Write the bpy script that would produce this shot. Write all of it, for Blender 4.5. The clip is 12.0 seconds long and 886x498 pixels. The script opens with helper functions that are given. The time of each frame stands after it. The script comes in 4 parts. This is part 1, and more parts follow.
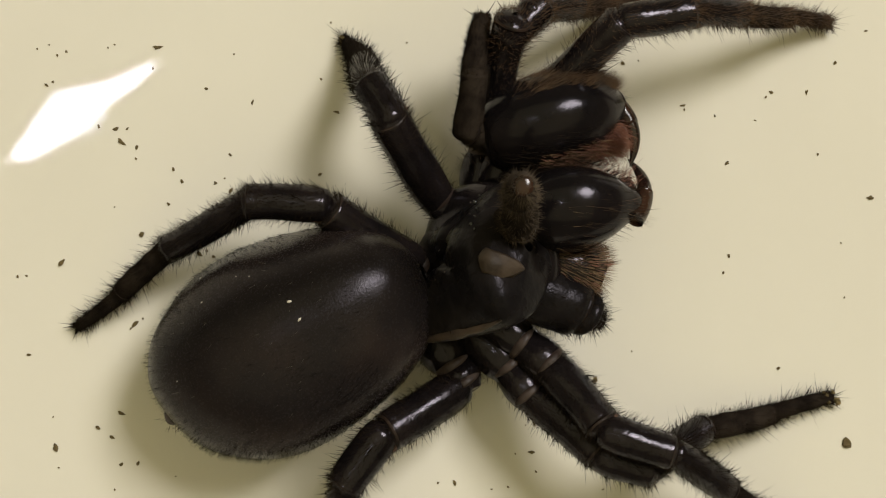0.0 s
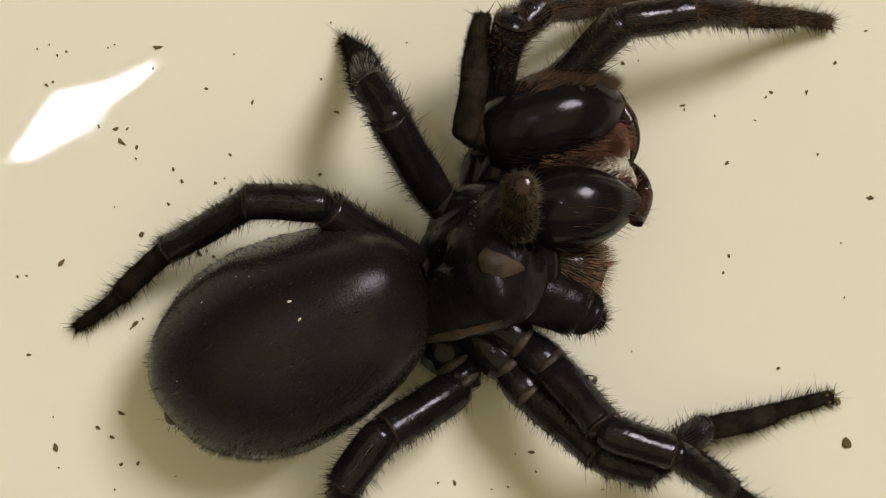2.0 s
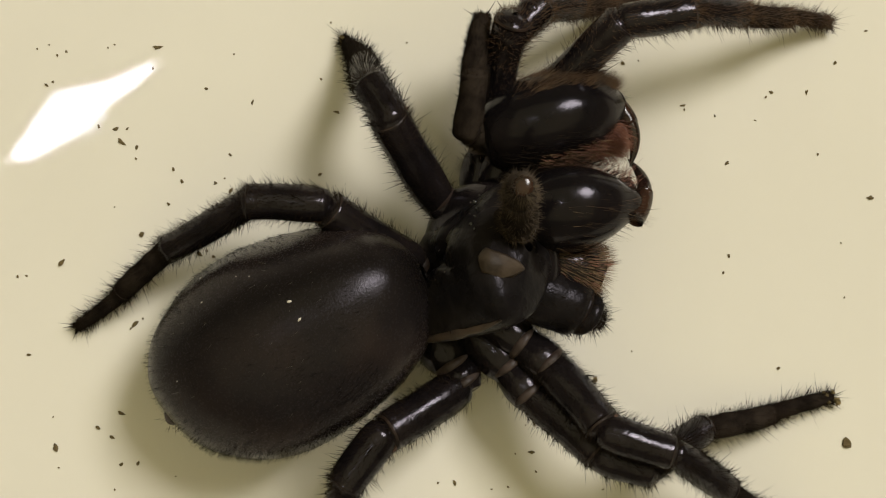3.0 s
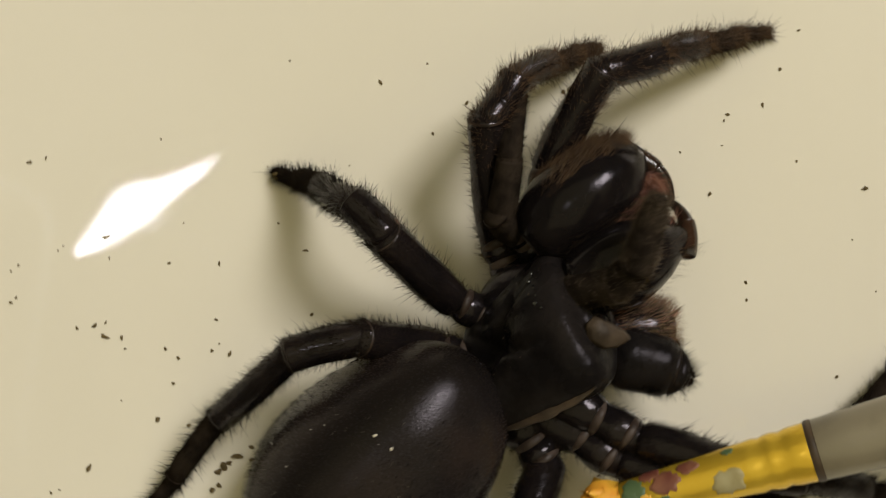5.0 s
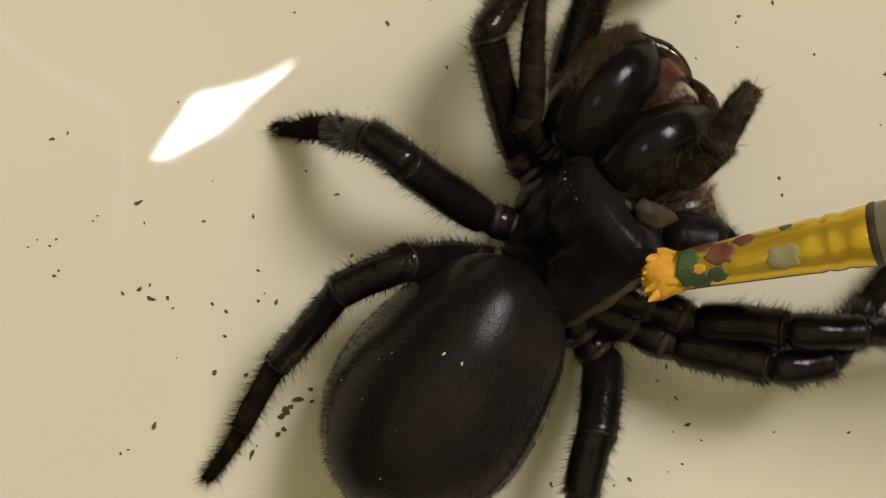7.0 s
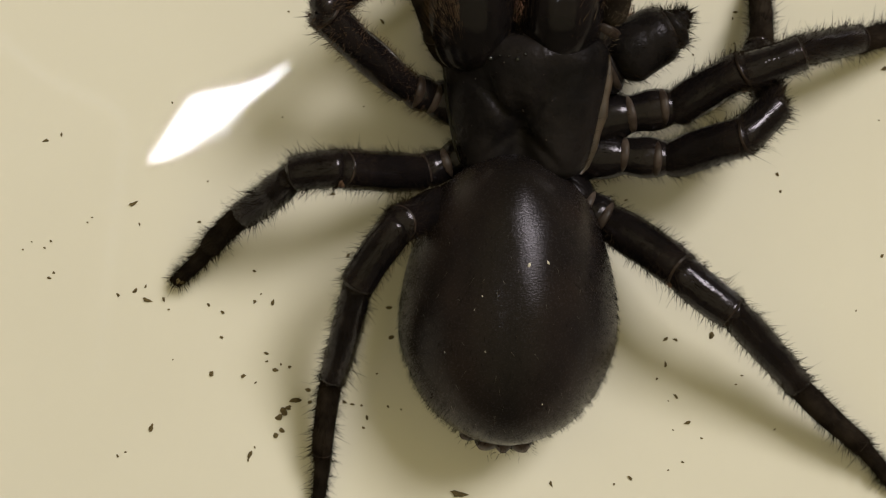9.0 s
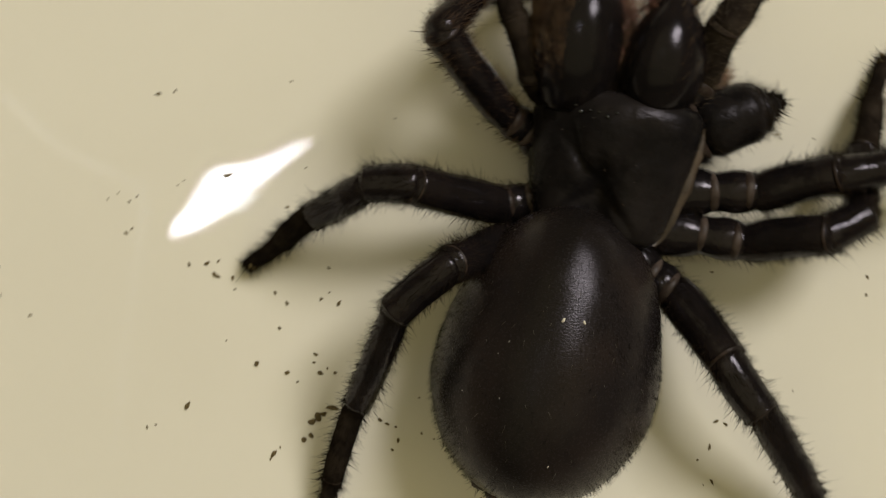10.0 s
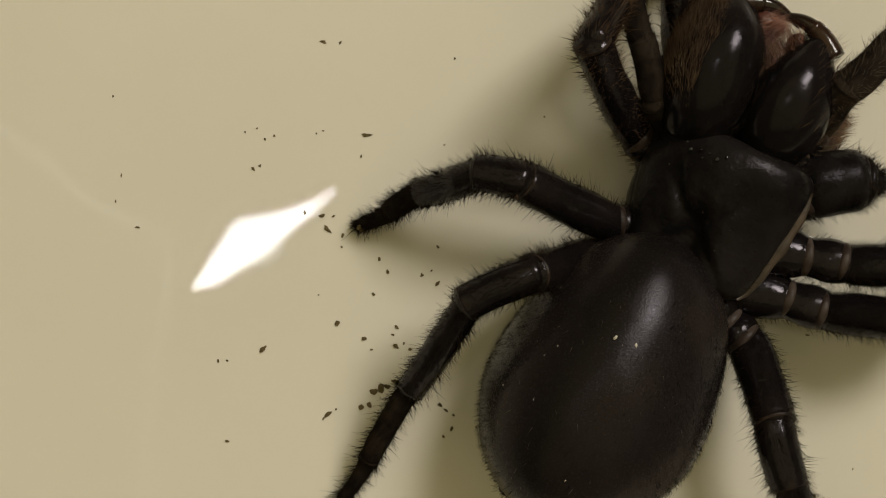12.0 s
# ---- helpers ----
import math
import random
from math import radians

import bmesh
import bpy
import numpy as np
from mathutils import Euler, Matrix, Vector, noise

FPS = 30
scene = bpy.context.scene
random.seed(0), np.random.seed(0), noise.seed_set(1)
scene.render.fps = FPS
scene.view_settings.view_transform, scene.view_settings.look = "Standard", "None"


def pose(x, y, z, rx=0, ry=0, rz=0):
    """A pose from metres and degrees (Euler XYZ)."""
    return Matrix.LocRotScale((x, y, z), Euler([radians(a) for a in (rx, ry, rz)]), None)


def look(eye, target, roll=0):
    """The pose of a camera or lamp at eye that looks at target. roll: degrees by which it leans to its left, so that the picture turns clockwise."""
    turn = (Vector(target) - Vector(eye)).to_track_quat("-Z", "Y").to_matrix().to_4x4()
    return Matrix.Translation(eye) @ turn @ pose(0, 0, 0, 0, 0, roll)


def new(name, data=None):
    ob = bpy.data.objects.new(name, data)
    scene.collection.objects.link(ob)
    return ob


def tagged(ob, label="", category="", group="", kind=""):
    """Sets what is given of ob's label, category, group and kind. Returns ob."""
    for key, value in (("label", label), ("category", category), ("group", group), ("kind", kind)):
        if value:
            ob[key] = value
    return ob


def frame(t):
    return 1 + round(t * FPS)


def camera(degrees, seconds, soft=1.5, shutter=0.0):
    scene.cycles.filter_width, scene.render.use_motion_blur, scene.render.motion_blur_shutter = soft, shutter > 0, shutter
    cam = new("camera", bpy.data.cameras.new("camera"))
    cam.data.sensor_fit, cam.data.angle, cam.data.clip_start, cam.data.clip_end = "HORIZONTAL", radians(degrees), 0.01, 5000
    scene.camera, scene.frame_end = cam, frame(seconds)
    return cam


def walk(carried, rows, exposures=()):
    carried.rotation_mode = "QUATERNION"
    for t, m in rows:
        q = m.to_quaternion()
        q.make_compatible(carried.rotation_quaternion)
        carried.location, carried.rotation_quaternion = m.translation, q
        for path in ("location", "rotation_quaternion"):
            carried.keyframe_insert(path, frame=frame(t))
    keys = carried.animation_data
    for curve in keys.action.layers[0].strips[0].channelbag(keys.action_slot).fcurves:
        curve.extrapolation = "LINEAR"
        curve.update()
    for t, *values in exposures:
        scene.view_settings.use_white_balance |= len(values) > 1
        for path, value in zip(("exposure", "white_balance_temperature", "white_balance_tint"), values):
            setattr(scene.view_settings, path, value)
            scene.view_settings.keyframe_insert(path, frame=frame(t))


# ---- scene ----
MM = 0.001
DARK_TINT = (0.95, 0.88, 1.0)
EYE_HEIGHT = 87.7 * MM
cam = camera(30, 12.0, soft=1.05, shutter=0.5)
walk(cam, [(0.0, pose(0, 0, EYE_HEIGHT)), (12.0, pose(0, 0, EYE_HEIGHT))],
     exposures=[(0.0, 0.02, 5950, 10), (4.5, 0.05, 5950, 10), (5.0, -0.12, 6100, 10), (5.5, -0.27, 6350, 10), (6.7, -0.23, 6300, 10), (8.3, -0.12, 6050, 10), (9.5, -0.12, 6000, 10),
                (10.0, -0.2, 6000, 10), (10.5, -0.34, 6200, 9), (12.0, -0.5, 6350, 9)])

# the dish is shoved about by hand under the standing camera: seconds, mm right, mm up, mm lift, turn, two tilts
DISH_ROWS = [
    (0.0, -1.67, 2.45, 1.63, -21.9, -0.02, 2.66),
    (2.7, -1.67, 2.45, 1.63, -21.9, -0.02, 2.66),
    (3.8, -1.67, 2.45, 1.63, -21.9, -0.02, 2.66),
    (4.4, -1.08, 1.85, 1.85, -21.55, -0.34, 2.48),
    (4.5, -1.23, 1.51, 2.19, -20.88, -0.46, 2.48),
    (4.6, -1.5, 0.09, 2.5, -17.48, -0.88, 2.30),
    (4.7, -1.62, -0.92, 2.6, -14.24, -1.22, 2.11),
    (4.8, -1.9, -2.17, 2.3, -11.46, -1.61, 2.01),
    (5.0, -1.83, -3.61, 1.56, -6.52, -1.92, 1.45),
    (5.5, -1.21, -3.73, 0.79, -2.71, -1.76, 0.89),
    (6.0, 0.0, -0.51, -0.53, -1.13, -0.05, -0.07),
    (6.5, 0.15, -0.04, -0.43, -0.42, 0.06, -0.07),
    (8.5, 0.2, -0.09, -0.32, -0.37, -0.03, -0.07),
    (9.0, 0, 0, 0, 0, 0.00, 0.00),
    (9.5, -1.0, -1.47, 0.36, 0.83, -0.72, 0.52),
    (9.8, 2.2, -2.1, 1.9, -5.7, -1.41, -0.25),
    (10.0, 4.09, -2.16, 2.98, -13.0, -1.56, -0.43),
    (10.5, 6.82, -2.68, 3.9, -21.07, -1.99, -0.73),
    (11.0, 9.04, -3.5, 4.07, -28.19, -2.36, -1.02),
    (11.5, 9.12, -3.42, 4.19, -28.47, -2.29, -1.02),
    (12.0, 8.98, -3.63, 4.23, -27.68, -2.60, -0.97),
]
PANEL_PLACE = (-0.0753, 0.0437, 0.4500)
PANEL_OUTLINE = [(-0.0206, -0.0153), (-0.0135, -0.0047), (-0.0069, 0.0057), (0.0086, 0.0089), (0.0186, 0.0129), (0.0258, 0.0166), (0.0150, 0.0073), (0.0068, 0.0003), (-0.0005, -0.0061), (-0.0074, -0.0104), (-0.0140, -0.0141)]
DISH_CENTRE = (0.0, -2.0)
FLAT_RADIUS, COVE_RADIUS, COVE_END, RIM_RADIUS = 42.0, 16.0, 52.0, 60.0
# the spider on the dish: mm, mm, heading; before and after it is turned with the brush
Q_START = (2.29, -3.20, -44.88)
Q_END = (3.64, 4.44, -1.42)

# ---- world and lamps ----
world = bpy.data.worlds.new("room_air")
scene.world = world
world.use_nodes = True
world.node_tree.nodes["Background"].inputs["Color"].default_value = (0.95, 0.9, 0.8, 1)
world.node_tree.nodes["Background"].inputs["Strength"].default_value = 0.35


def area_lamp(name, eye, target, power, size, colour):
    data = bpy.data.lights.new(name, "AREA")
    data.energy, data.size, data.color = power, size, colour
    ob = new(name, data)
    ob.matrix_world = look(eye, target)
    return ob


# Unseen key light without a fixture; the shadows give its direction.
area_lamp("key_light", (0.57, 0.59, 1.02), (0, 0, 0), 14.6, 0.40, (1.0, 0.925, 0.82))


# ---- materials ----
def material(name, colour, rough=0.5, metal=0.0, second=None, scale=60.0, bump=0.0, bump_scale=400.0, coat=0.0, coat_rough=0.03, spec=0.5, tint=None, mixlow=0.4, mixhigh=0.62, stretch=None, stripe=None, worn=None):
    m = bpy.data.materials.new(name)
    m.use_nodes = True
    n, l = m.node_tree.nodes, m.node_tree.links
    b = n["Principled BSDF"]
    b.inputs["Base Color"].default_value = (*colour, 1)
    b.inputs["Roughness"].default_value, b.inputs["Metallic"].default_value = rough, metal
    b.inputs["Coat Weight"].default_value, b.inputs["Coat Roughness"].default_value = coat, coat_rough
    b.inputs["Specular IOR Level"].default_value = spec
    if tint:
        b.inputs["Specular Tint"].default_value = (*tint, 1)
    co = n.new("ShaderNodeTexCoord")
    if second:
        t = n.new("ShaderNodeTexNoise")
        t.inputs["Scale"].default_value, t.inputs["Detail"].default_value = scale, 6
        r = n.new("ShaderNodeValToRGB")
        r.color_ramp.elements[0].position, r.color_ramp.elements[1].position = mixlow, mixhigh
        r.color_ramp.elements[0].color, r.color_ramp.elements[1].color = (*colour, 1), (*second, 1)
        l.new(co.outputs["Object"], t.inputs["Vector"])
        l.new(t.outputs["Fac"], r.inputs["Fac"])
        l.new(r.outputs["Color"], b.inputs["Base Color"])
        if stripe:
            x = n.new("ShaderNodeSeparateXYZ")
            a = n.new("ShaderNodeMath")
            a.operation = "ABSOLUTE"
            w = n.new("ShaderNodeMapRange")
            w.inputs["From Min"].default_value, w.inputs["From Max"].default_value = stripe[0], stripe[1]
            k = n.new("ShaderNodeMix")
            k.data_type = "RGBA"
            k.inputs["A"].default_value = (*stripe[2], 1)
            l.new(co.outputs["Object"], x.inputs["Vector"])
            l.new(x.outputs["X"], a.inputs[0])
            l.new(a.outputs["Value"], w.inputs["Value"])
            l.new(w.outputs["Result"], k.inputs["Factor"])
            l.new(r.outputs["Color"], k.inputs["B"])
            l.new(k.outputs["Result"], b.inputs["Base Color"])
    if worn:
        t = n.new("ShaderNodeTexNoise")
        t.inputs["Scale"].default_value, t.inputs["Detail"].default_value = worn[0], 5
        w = n.new("ShaderNodeMapRange")
        w.inputs["From Min"].default_value, w.inputs["From Max"].default_value = 0.38, 0.66
        w.inputs["To Min"].default_value, w.inputs["To Max"].default_value = rough, worn[1]
        l.new(co.outputs["Object"], t.inputs["Vector"])
        l.new(t.outputs["Fac"], w.inputs["Value"])
        l.new(w.outputs["Result"], b.inputs["Roughness"])
    if bump:
        t = n.new("ShaderNodeTexNoise")
        t.inputs["Scale"].default_value, t.inputs["Detail"].default_value = bump_scale, 4
        u = n.new("ShaderNodeBump")
        u.inputs["Strength"].default_value, u.inputs["Distance"].default_value = bump, 0.0001
        if stretch:
            g = n.new("ShaderNodeMapping")
            g.inputs["Scale"].default_value = stretch
            l.new(co.outputs["Object"], g.inputs["Vector"])
            l.new(g.outputs["Vector"], t.inputs["Vector"])
        else:
            l.new(co.outputs["Object"], t.inputs["Vector"])
        l.new(t.outputs["Fac"], u.inputs["Height"])
        l.new(u.outputs["Normal"], b.inputs["Normal"])
        if coat:
            l.new(u.outputs["Normal"], b.inputs["Coat Normal"])
    return m


def glowing(name, colour, strength):
    m = bpy.data.materials.new(name)
    m.use_nodes = True
    b = m.node_tree.nodes["Principled BSDF"]
    b.inputs["Base Color"].default_value = (0.8, 0.8, 0.8, 1)
    b.inputs["Emission Color"].default_value = (*colour, 1)
    b.inputs["Emission Strength"].default_value = strength
    return m


M_GLAZE = material("cream_glaze", (0.70, 0.655, 0.55), 0.5, 0, (0.725, 0.68, 0.575), 40, 0.006, 6000, coat=1.0, coat_rough=0.0, spec=0.0)
M_TABLE = material("table_wood", (0.16, 0.10, 0.06), 0.5, 0, (0.24, 0.15, 0.09), 30, 0.3, 200)
M_WALL = material("wall_paint", (0.45, 0.42, 0.37), 0.8, 0, (0.5, 0.47, 0.41), 3, 0.1, 60)
M_CHITIN = material("black_chitin", (0.0058, 0.0048, 0.0052), 0.10, 0, (0.0102, 0.0076, 0.0073), 420, 0.2, 4200, spec=0.30, tint=DARK_TINT, worn=(1500, 0.24))
M_DISTAL = material("hairy_leg_skin", (0.011, 0.0082, 0.0062), 0.8, 0, (0.027, 0.0205, 0.015), 900, 0.25, 3600, spec=0.02, tint=DARK_TINT)
M_SHELL = material("carapace_chitin", (0.0066, 0.0057, 0.0058), 0.22, 0, (0.0136, 0.0112, 0.0104), 420, 0.5, 2600, spec=0.09, tint=DARK_TINT, worn=(700, 0.42))
M_JAW = material("jaw_chitin", (0.0052, 0.0044, 0.0046), 0.14, 0, (0.0090, 0.0070, 0.0068), 420, 0.07, 5000, spec=0.2, tint=DARK_TINT, worn=(2600, 0.22))
M_VELVET = material("abdomen_velvet", (0.0130, 0.0104, 0.0102), 0.155, 0, (0.0225, 0.0160, 0.0135), 180, 0.17, 11000, spec=0.17, tint=DARK_TINT, stretch=(0.8, 1.3, 1.0), stripe=(0.0002, 0.0030, (0.0085, 0.0068, 0.0060)), worn=(9000, 0.33))
M_MEMBRANE = material("joint_membrane", (0.034, 0.021, 0.015), 0.45, 0, (0.010, 0.0065, 0.005), 1100, 0.2, 2000, spec=0.2, mixlow=0.45, mixhigh=0.62)
M_CUFF = material("hip_cuff_skin", (0.070, 0.051, 0.041), 0.45, 0, (0.026, 0.017, 0.013), 900, 0.3, 2200, spec=0.2)
M_EDGE = material("carapace_edge_skin", (0.045, 0.043, 0.036), 0.5, 0, (0.020, 0.018, 0.015), 900, 0.3, 2200, spec=0.15)
M_JOINTSKIN = material("pale_joint_skin", (0.15, 0.085, 0.055), 0.45, 0, (0.06, 0.024, 0.014), 1300, 0.3, 2500, spec=0.25)
M_RUST = material("rust_membrane", (0.020, 0.009, 0.006), 0.4, 0, (0.055, 0.025, 0.014), 900, 0.3, 2500)
M_HAIR = material("dark_bristle", (0.0070, 0.0050, 0.0036), 0.6, 0, (0.0189, 0.0127, 0.0078), 500, spec=0.03)
M_BROWNHAIR = material("brown_hair", (0.05, 0.032, 0.015), 0.55, 0, (0.13, 0.085, 0.042), 500, spec=0.2)
M_FOLD = material("soft_fold_skin", (0.07, 0.047, 0.03), 0.5, 0, (0.025, 0.017, 0.011), 500, 0.2, 2000)
M_FLAP = material("mouth_flap_skin", (0.066, 0.048, 0.033), 0.55, 0, (0.030, 0.021, 0.014), 900, 0.4, 2500, spec=0.2)
M_GOLDHAIR = material("golden_hair", (0.085, 0.055, 0.024), 0.5, 0, (0.19, 0.13, 0.065), 600, spec=0.25)
# brown fuzz of the right palp, its back light painted in as a paler tone
M_BACKLITFUZZ = material("backlit_brown_fuzz", (0.034, 0.024, 0.015), 0.6, 0, (0.085, 0.062, 0.038), 700, spec=0.15)
M_PALPHAIR = material("umber_hair", (0.024, 0.0125, 0.006), 0.55, 0, (0.072, 0.040, 0.018), 700, spec=0.15)
M_GROOVE = material("fang_groove_skin", (0.12, 0.045, 0.03), 0.3, 0, (0.06, 0.016, 0.010), 1500, 0.5, 3000, spec=0.5)
M_FANGBASE = material("fang_base_chitin", (0.034, 0.016, 0.009), 0.16, 0, (0.012, 0.006, 0.004), 700, 0.2, 3000, spec=0.4)
M_REDHAIR = material("rust_hair", (0.085, 0.026, 0.014), 0.4, 0, (0.28, 0.125, 0.075), 900, spec=0.5)
M_FANG = material("fang_chitin", (0.010, 0.006, 0.005), 0.12, 0, (0.03, 0.01, 0.006), 500, spec=0.6)
M_FINEHAIR = material("fine_dark_hair", (0.004, 0.0032, 0.0028), 0.9, 0, (0.008, 0.0062, 0.005), 700, spec=0.0)
M_PALEHAIR = material("pale_hair", (0.10, 0.09, 0.07), 0.4, 0, (0.20, 0.18, 0.15), 600, spec=0.4)
M_DIRT = material("stuck_dirt", (0.10, 0.07, 0.022), 0.8, 0, (0.30, 0.22, 0.08), 2600, 0.5, 3000)
M_EYE = material("eye_lens", (0.01, 0.01, 0.01), 0.05, spec=0.8)
M_CRUMB = material("soil_crumb", (0.055, 0.040, 0.016), 0.8, 0, (0.24, 0.17, 0.062), 2600, 0.6, 3000)
M_BRISTLE = material("yellow_bristle", (0.80, 0.47, 0.04), 0.6, 0, (0.70, 0.30, 0.02), 700)
M_FERRULE = material("gold_ferrule", (0.84, 0.58, 0.06), 0.27, 0.62, (0.76, 0.50, 0.04), 300, 0.15, 900)
M_HANDLE = material("grey_handle", (0.15, 0.125, 0.085), 0.35, 0, (0.22, 0.19, 0.13), 250, 0.3, 900, coat=0.4)
M_BAND = material("dark_band", (0.035, 0.022, 0.012), 0.5, 0, (0.07, 0.045, 0.025), 600)
M_GREEN = material("green_paint", (0.035, 0.075, 0.035), 0.5, 0, (0.075, 0.12, 0.05), 900)
M_MAROON = material("maroon_paint", (0.13, 0.035, 0.025), 0.5, 0, (0.2, 0.08, 0.045), 900)
M_GREY = material("grey_paint", (0.30, 0.25, 0.11), 0.5, 0, (0.38, 0.33, 0.18), 900)
M_ORANGE = material("orange_paint", (0.65, 0.30, 0.02), 0.5, 0, (0.7, 0.4, 0.05), 900)
M_PLASTIC = material("lamp_housing", (0.6, 0.6, 0.58), 0.4)
# glow of the strip added to draw a faint line on the glaze
M_GLARELINE = glowing("glare_line_glow", (1.0, 0.97, 0.9), 1.6)
M_GLOW = glowing("lamp_panel_glow", (1.0, 0.98, 0.94), 42.0)


# ---- mesh helpers ----
def mesh_object(name, bm, mats, parent=None, smooth=True):
    me = bpy.data.meshes.new(name)
    bm.normal_update()
    bm.to_mesh(me)
    bm.free()
    for m in mats:
        me.materials.append(m)
    if smooth:
        for p in me.polygons:
            p.use_smooth = True
    ob = new(name, me)
    ob.parent = parent
    return ob


def part(name, bm, mats, parent, label=""):
    ob = mesh_object(name, bm, mats if isinstance(mats, (list, tuple)) else [mats], parent)
    return tagged(ob, label) if label else ob


def thing(name, label, category, group="", kind=""):
    return tagged(new(name), label, category, group, kind)


def tube(bm, spine, radii, around=16, wide=1.0, high=1.0, mat=0, rough=0.0, rng=None, mats_at=None):
    """A closed tube round the points of spine (Vectors), with a radius at each."""
    rings = []
    last = len(spine) - 1
    for i, (p, r) in enumerate(zip(spine, radii)):
        d = (spine[min(i + 1, last)] - spine[max(i - 1, 0)]).normalized()
        side = d.cross(Vector((0, 0, 1)))
        side = side.normalized() if side.length > 1e-6 else Vector((1, 0, 0))
        up = side.cross(d).normalized()
        ring = []
        for k in range(around):
            a = 2 * math.pi * k / around
            f = 1 + (rng.uniform(-rough, rough) if rng else 0)
            ring.append(bm.verts.new(p + side * (math.cos(a) * r * wide * f) + up * (math.sin(a) * r * high * f)))
        rings.append(ring)
    for i in range(last):
        for k in range(around):
            f = bm.faces.new((rings[i][k], rings[i][(k + 1) % around], rings[i + 1][(k + 1) % around], rings[i + 1][k]))
            f.material_index = mats_at(i) if mats_at else mat
    for ring, flip in ((rings[0], True), (rings[-1], False)):
        f = bm.faces.new(ring[::-1] if not flip else ring)
        f.material_index = mat
    return rings


def hair(bm, root, way, length, thick, mat):
    """One bristle: a thin three-sided spike."""
    way = way.normalized()
    side = way.orthogonal().normalized()
    other = way.cross(side)
    base = [bm.verts.new(root + (side * math.cos(a) + other * math.sin(a)) * thick) for a in (0, 2.1, 4.2)]
    tip = bm.verts.new(root + way * length)
    for i in range(3):
        f = bm.faces.new((base[i], base[(i + 1) % 3], tip))
        f.material_index = mat


def limb_segment(length, radii, rng, bristles, hair_length, bend=0.0, ring=True, claw=False, hair_mat=2, high=1.0, spines=4):
    """A leg segment along +Y, centred at its middle, in millimetres scaled to metres. Slots: chitin, membrane, hair."""
    bm = bmesh.new()
    edge = 1 - min(0.3, 0.42 / length)
    us = sorted([0.5 - 0.5 * math.cos(math.pi * i / 32) for i in range(33)] + [edge, edge + 0.1 / length])
    seam = us.index(edge)
    n = len(us) - 1
    spine, rr = [], []
    for u in us:
        s = u * (len(radii) - 1)
        k = min(int(s), len(radii) - 2)
        w = s - k
        w = w * w * (3 - 2 * w)
        r = radii[k] * (1 - w) + radii[k + 1] * w
        near = min(u, 1 - u) * length / (0.62 * r)
        cap = math.sqrt(max(0.0, 1 - (1 - near) ** 2)) if near < 1 else 1.0
        lip = 1.035 if abs(u - edge) < 1e-6 and ring else 1.0
        spine.append(Vector((bend * math.sin(math.pi * u), (u - 0.5) * length, 0)) * MM)
        rr.append(r * max(cap, 0.12) * lip * MM)
    tube(bm, spine, rr, 28, 1.0, high, 0, 0.0, rng, (lambda i: 1 if ring and i == seam else 0))
    shift = Vector((rng.uniform(0, 9), rng.uniform(0, 9), rng.uniform(0, 9)))
    for v in bm.verts:
        side = Vector((v.co.x, 0, v.co.z))
        if side.length > 1e-6:
            v.co += side.normalized() * (noise.noise(v.co * 650 + shift) * 0.055 + noise.noise(v.co * 2200 + shift) * 0.018) * MM
    for _ in range(bristles):
        i = rng.randrange(2, n - 2)
        w = rng.random()
        if us[i + 1] - us[i] < rng.uniform(0, 0.045):
            continue
        a = rng.uniform(0, 2 * math.pi)
        p = spine[i].lerp(spine[i + 1], w)
        r = rr[i] * (1 - w) + rr[i + 1] * w
        out = Vector((math.cos(a), 0, math.sin(a) * high))
        way = out * rng.uniform(0.6, 1.4) + Vector((rng.uniform(-0.35, 0.35), rng.uniform(0.1, 1.3), rng.uniform(-0.35, 0.35)))
        long = hair_length * rng.uniform(0.35, 1.15) * (1.7 if rng.random() < 0.08 else 1)
        hair(bm, p + out * r * 0.93, way, long * MM, rng.uniform(0.012, 0.021) * MM, hair_mat)
    for _ in range(int(bristles * 1.8)):
        i = rng.randrange(2, n - 2)
        a = rng.uniform(0, 2 * math.pi)
        if math.sin(a) > 0.2 and rng.random() < 0.6:
            continue
        p = spine[i].lerp(spine[i + 1], rng.random())
        out = Vector((math.cos(a), 0, math.sin(a) * high))
        hair(bm, p + out * rr[i] * 0.95, out * rng.uniform(0.25, 0.7) + Vector((rng.uniform(-0.3, 0.3), 1, rng.uniform(-0.3, 0.3))), rng.uniform(0.14, 0.38) * MM, rng.uniform(0.008, 0.013) * MM, hair_mat)
    for _ in range(spines):
        a, u = rng.uniform(0, 2 * math.pi), rng.choice((rng.uniform(0.25, 0.8), 0.9))
        i = min(int(u * n), n - 3)
        out = Vector((math.cos(a), 0, math.sin(a) * high))
        hair(bm, spine[i] + out * rr[i] * 0.9, out + Vector((0, rng.uniform(0.5, 1.3), 0)), rng.uniform(0.6, 0.95) * MM, rng.uniform(0.032, 0.048) * MM, hair_mat)
    if claw:
        for side in (-1, 1):
            pts = [spine[-2] + Vector((side * 0.1, 0.12 * k, 0.05 - 0.06 * k * k)) * MM for k in range(4)]
            tube(bm, pts, [0.05 * MM, 0.045 * MM, 0.03 * MM, 0.008 * MM], 6, mat=0)
    return bm


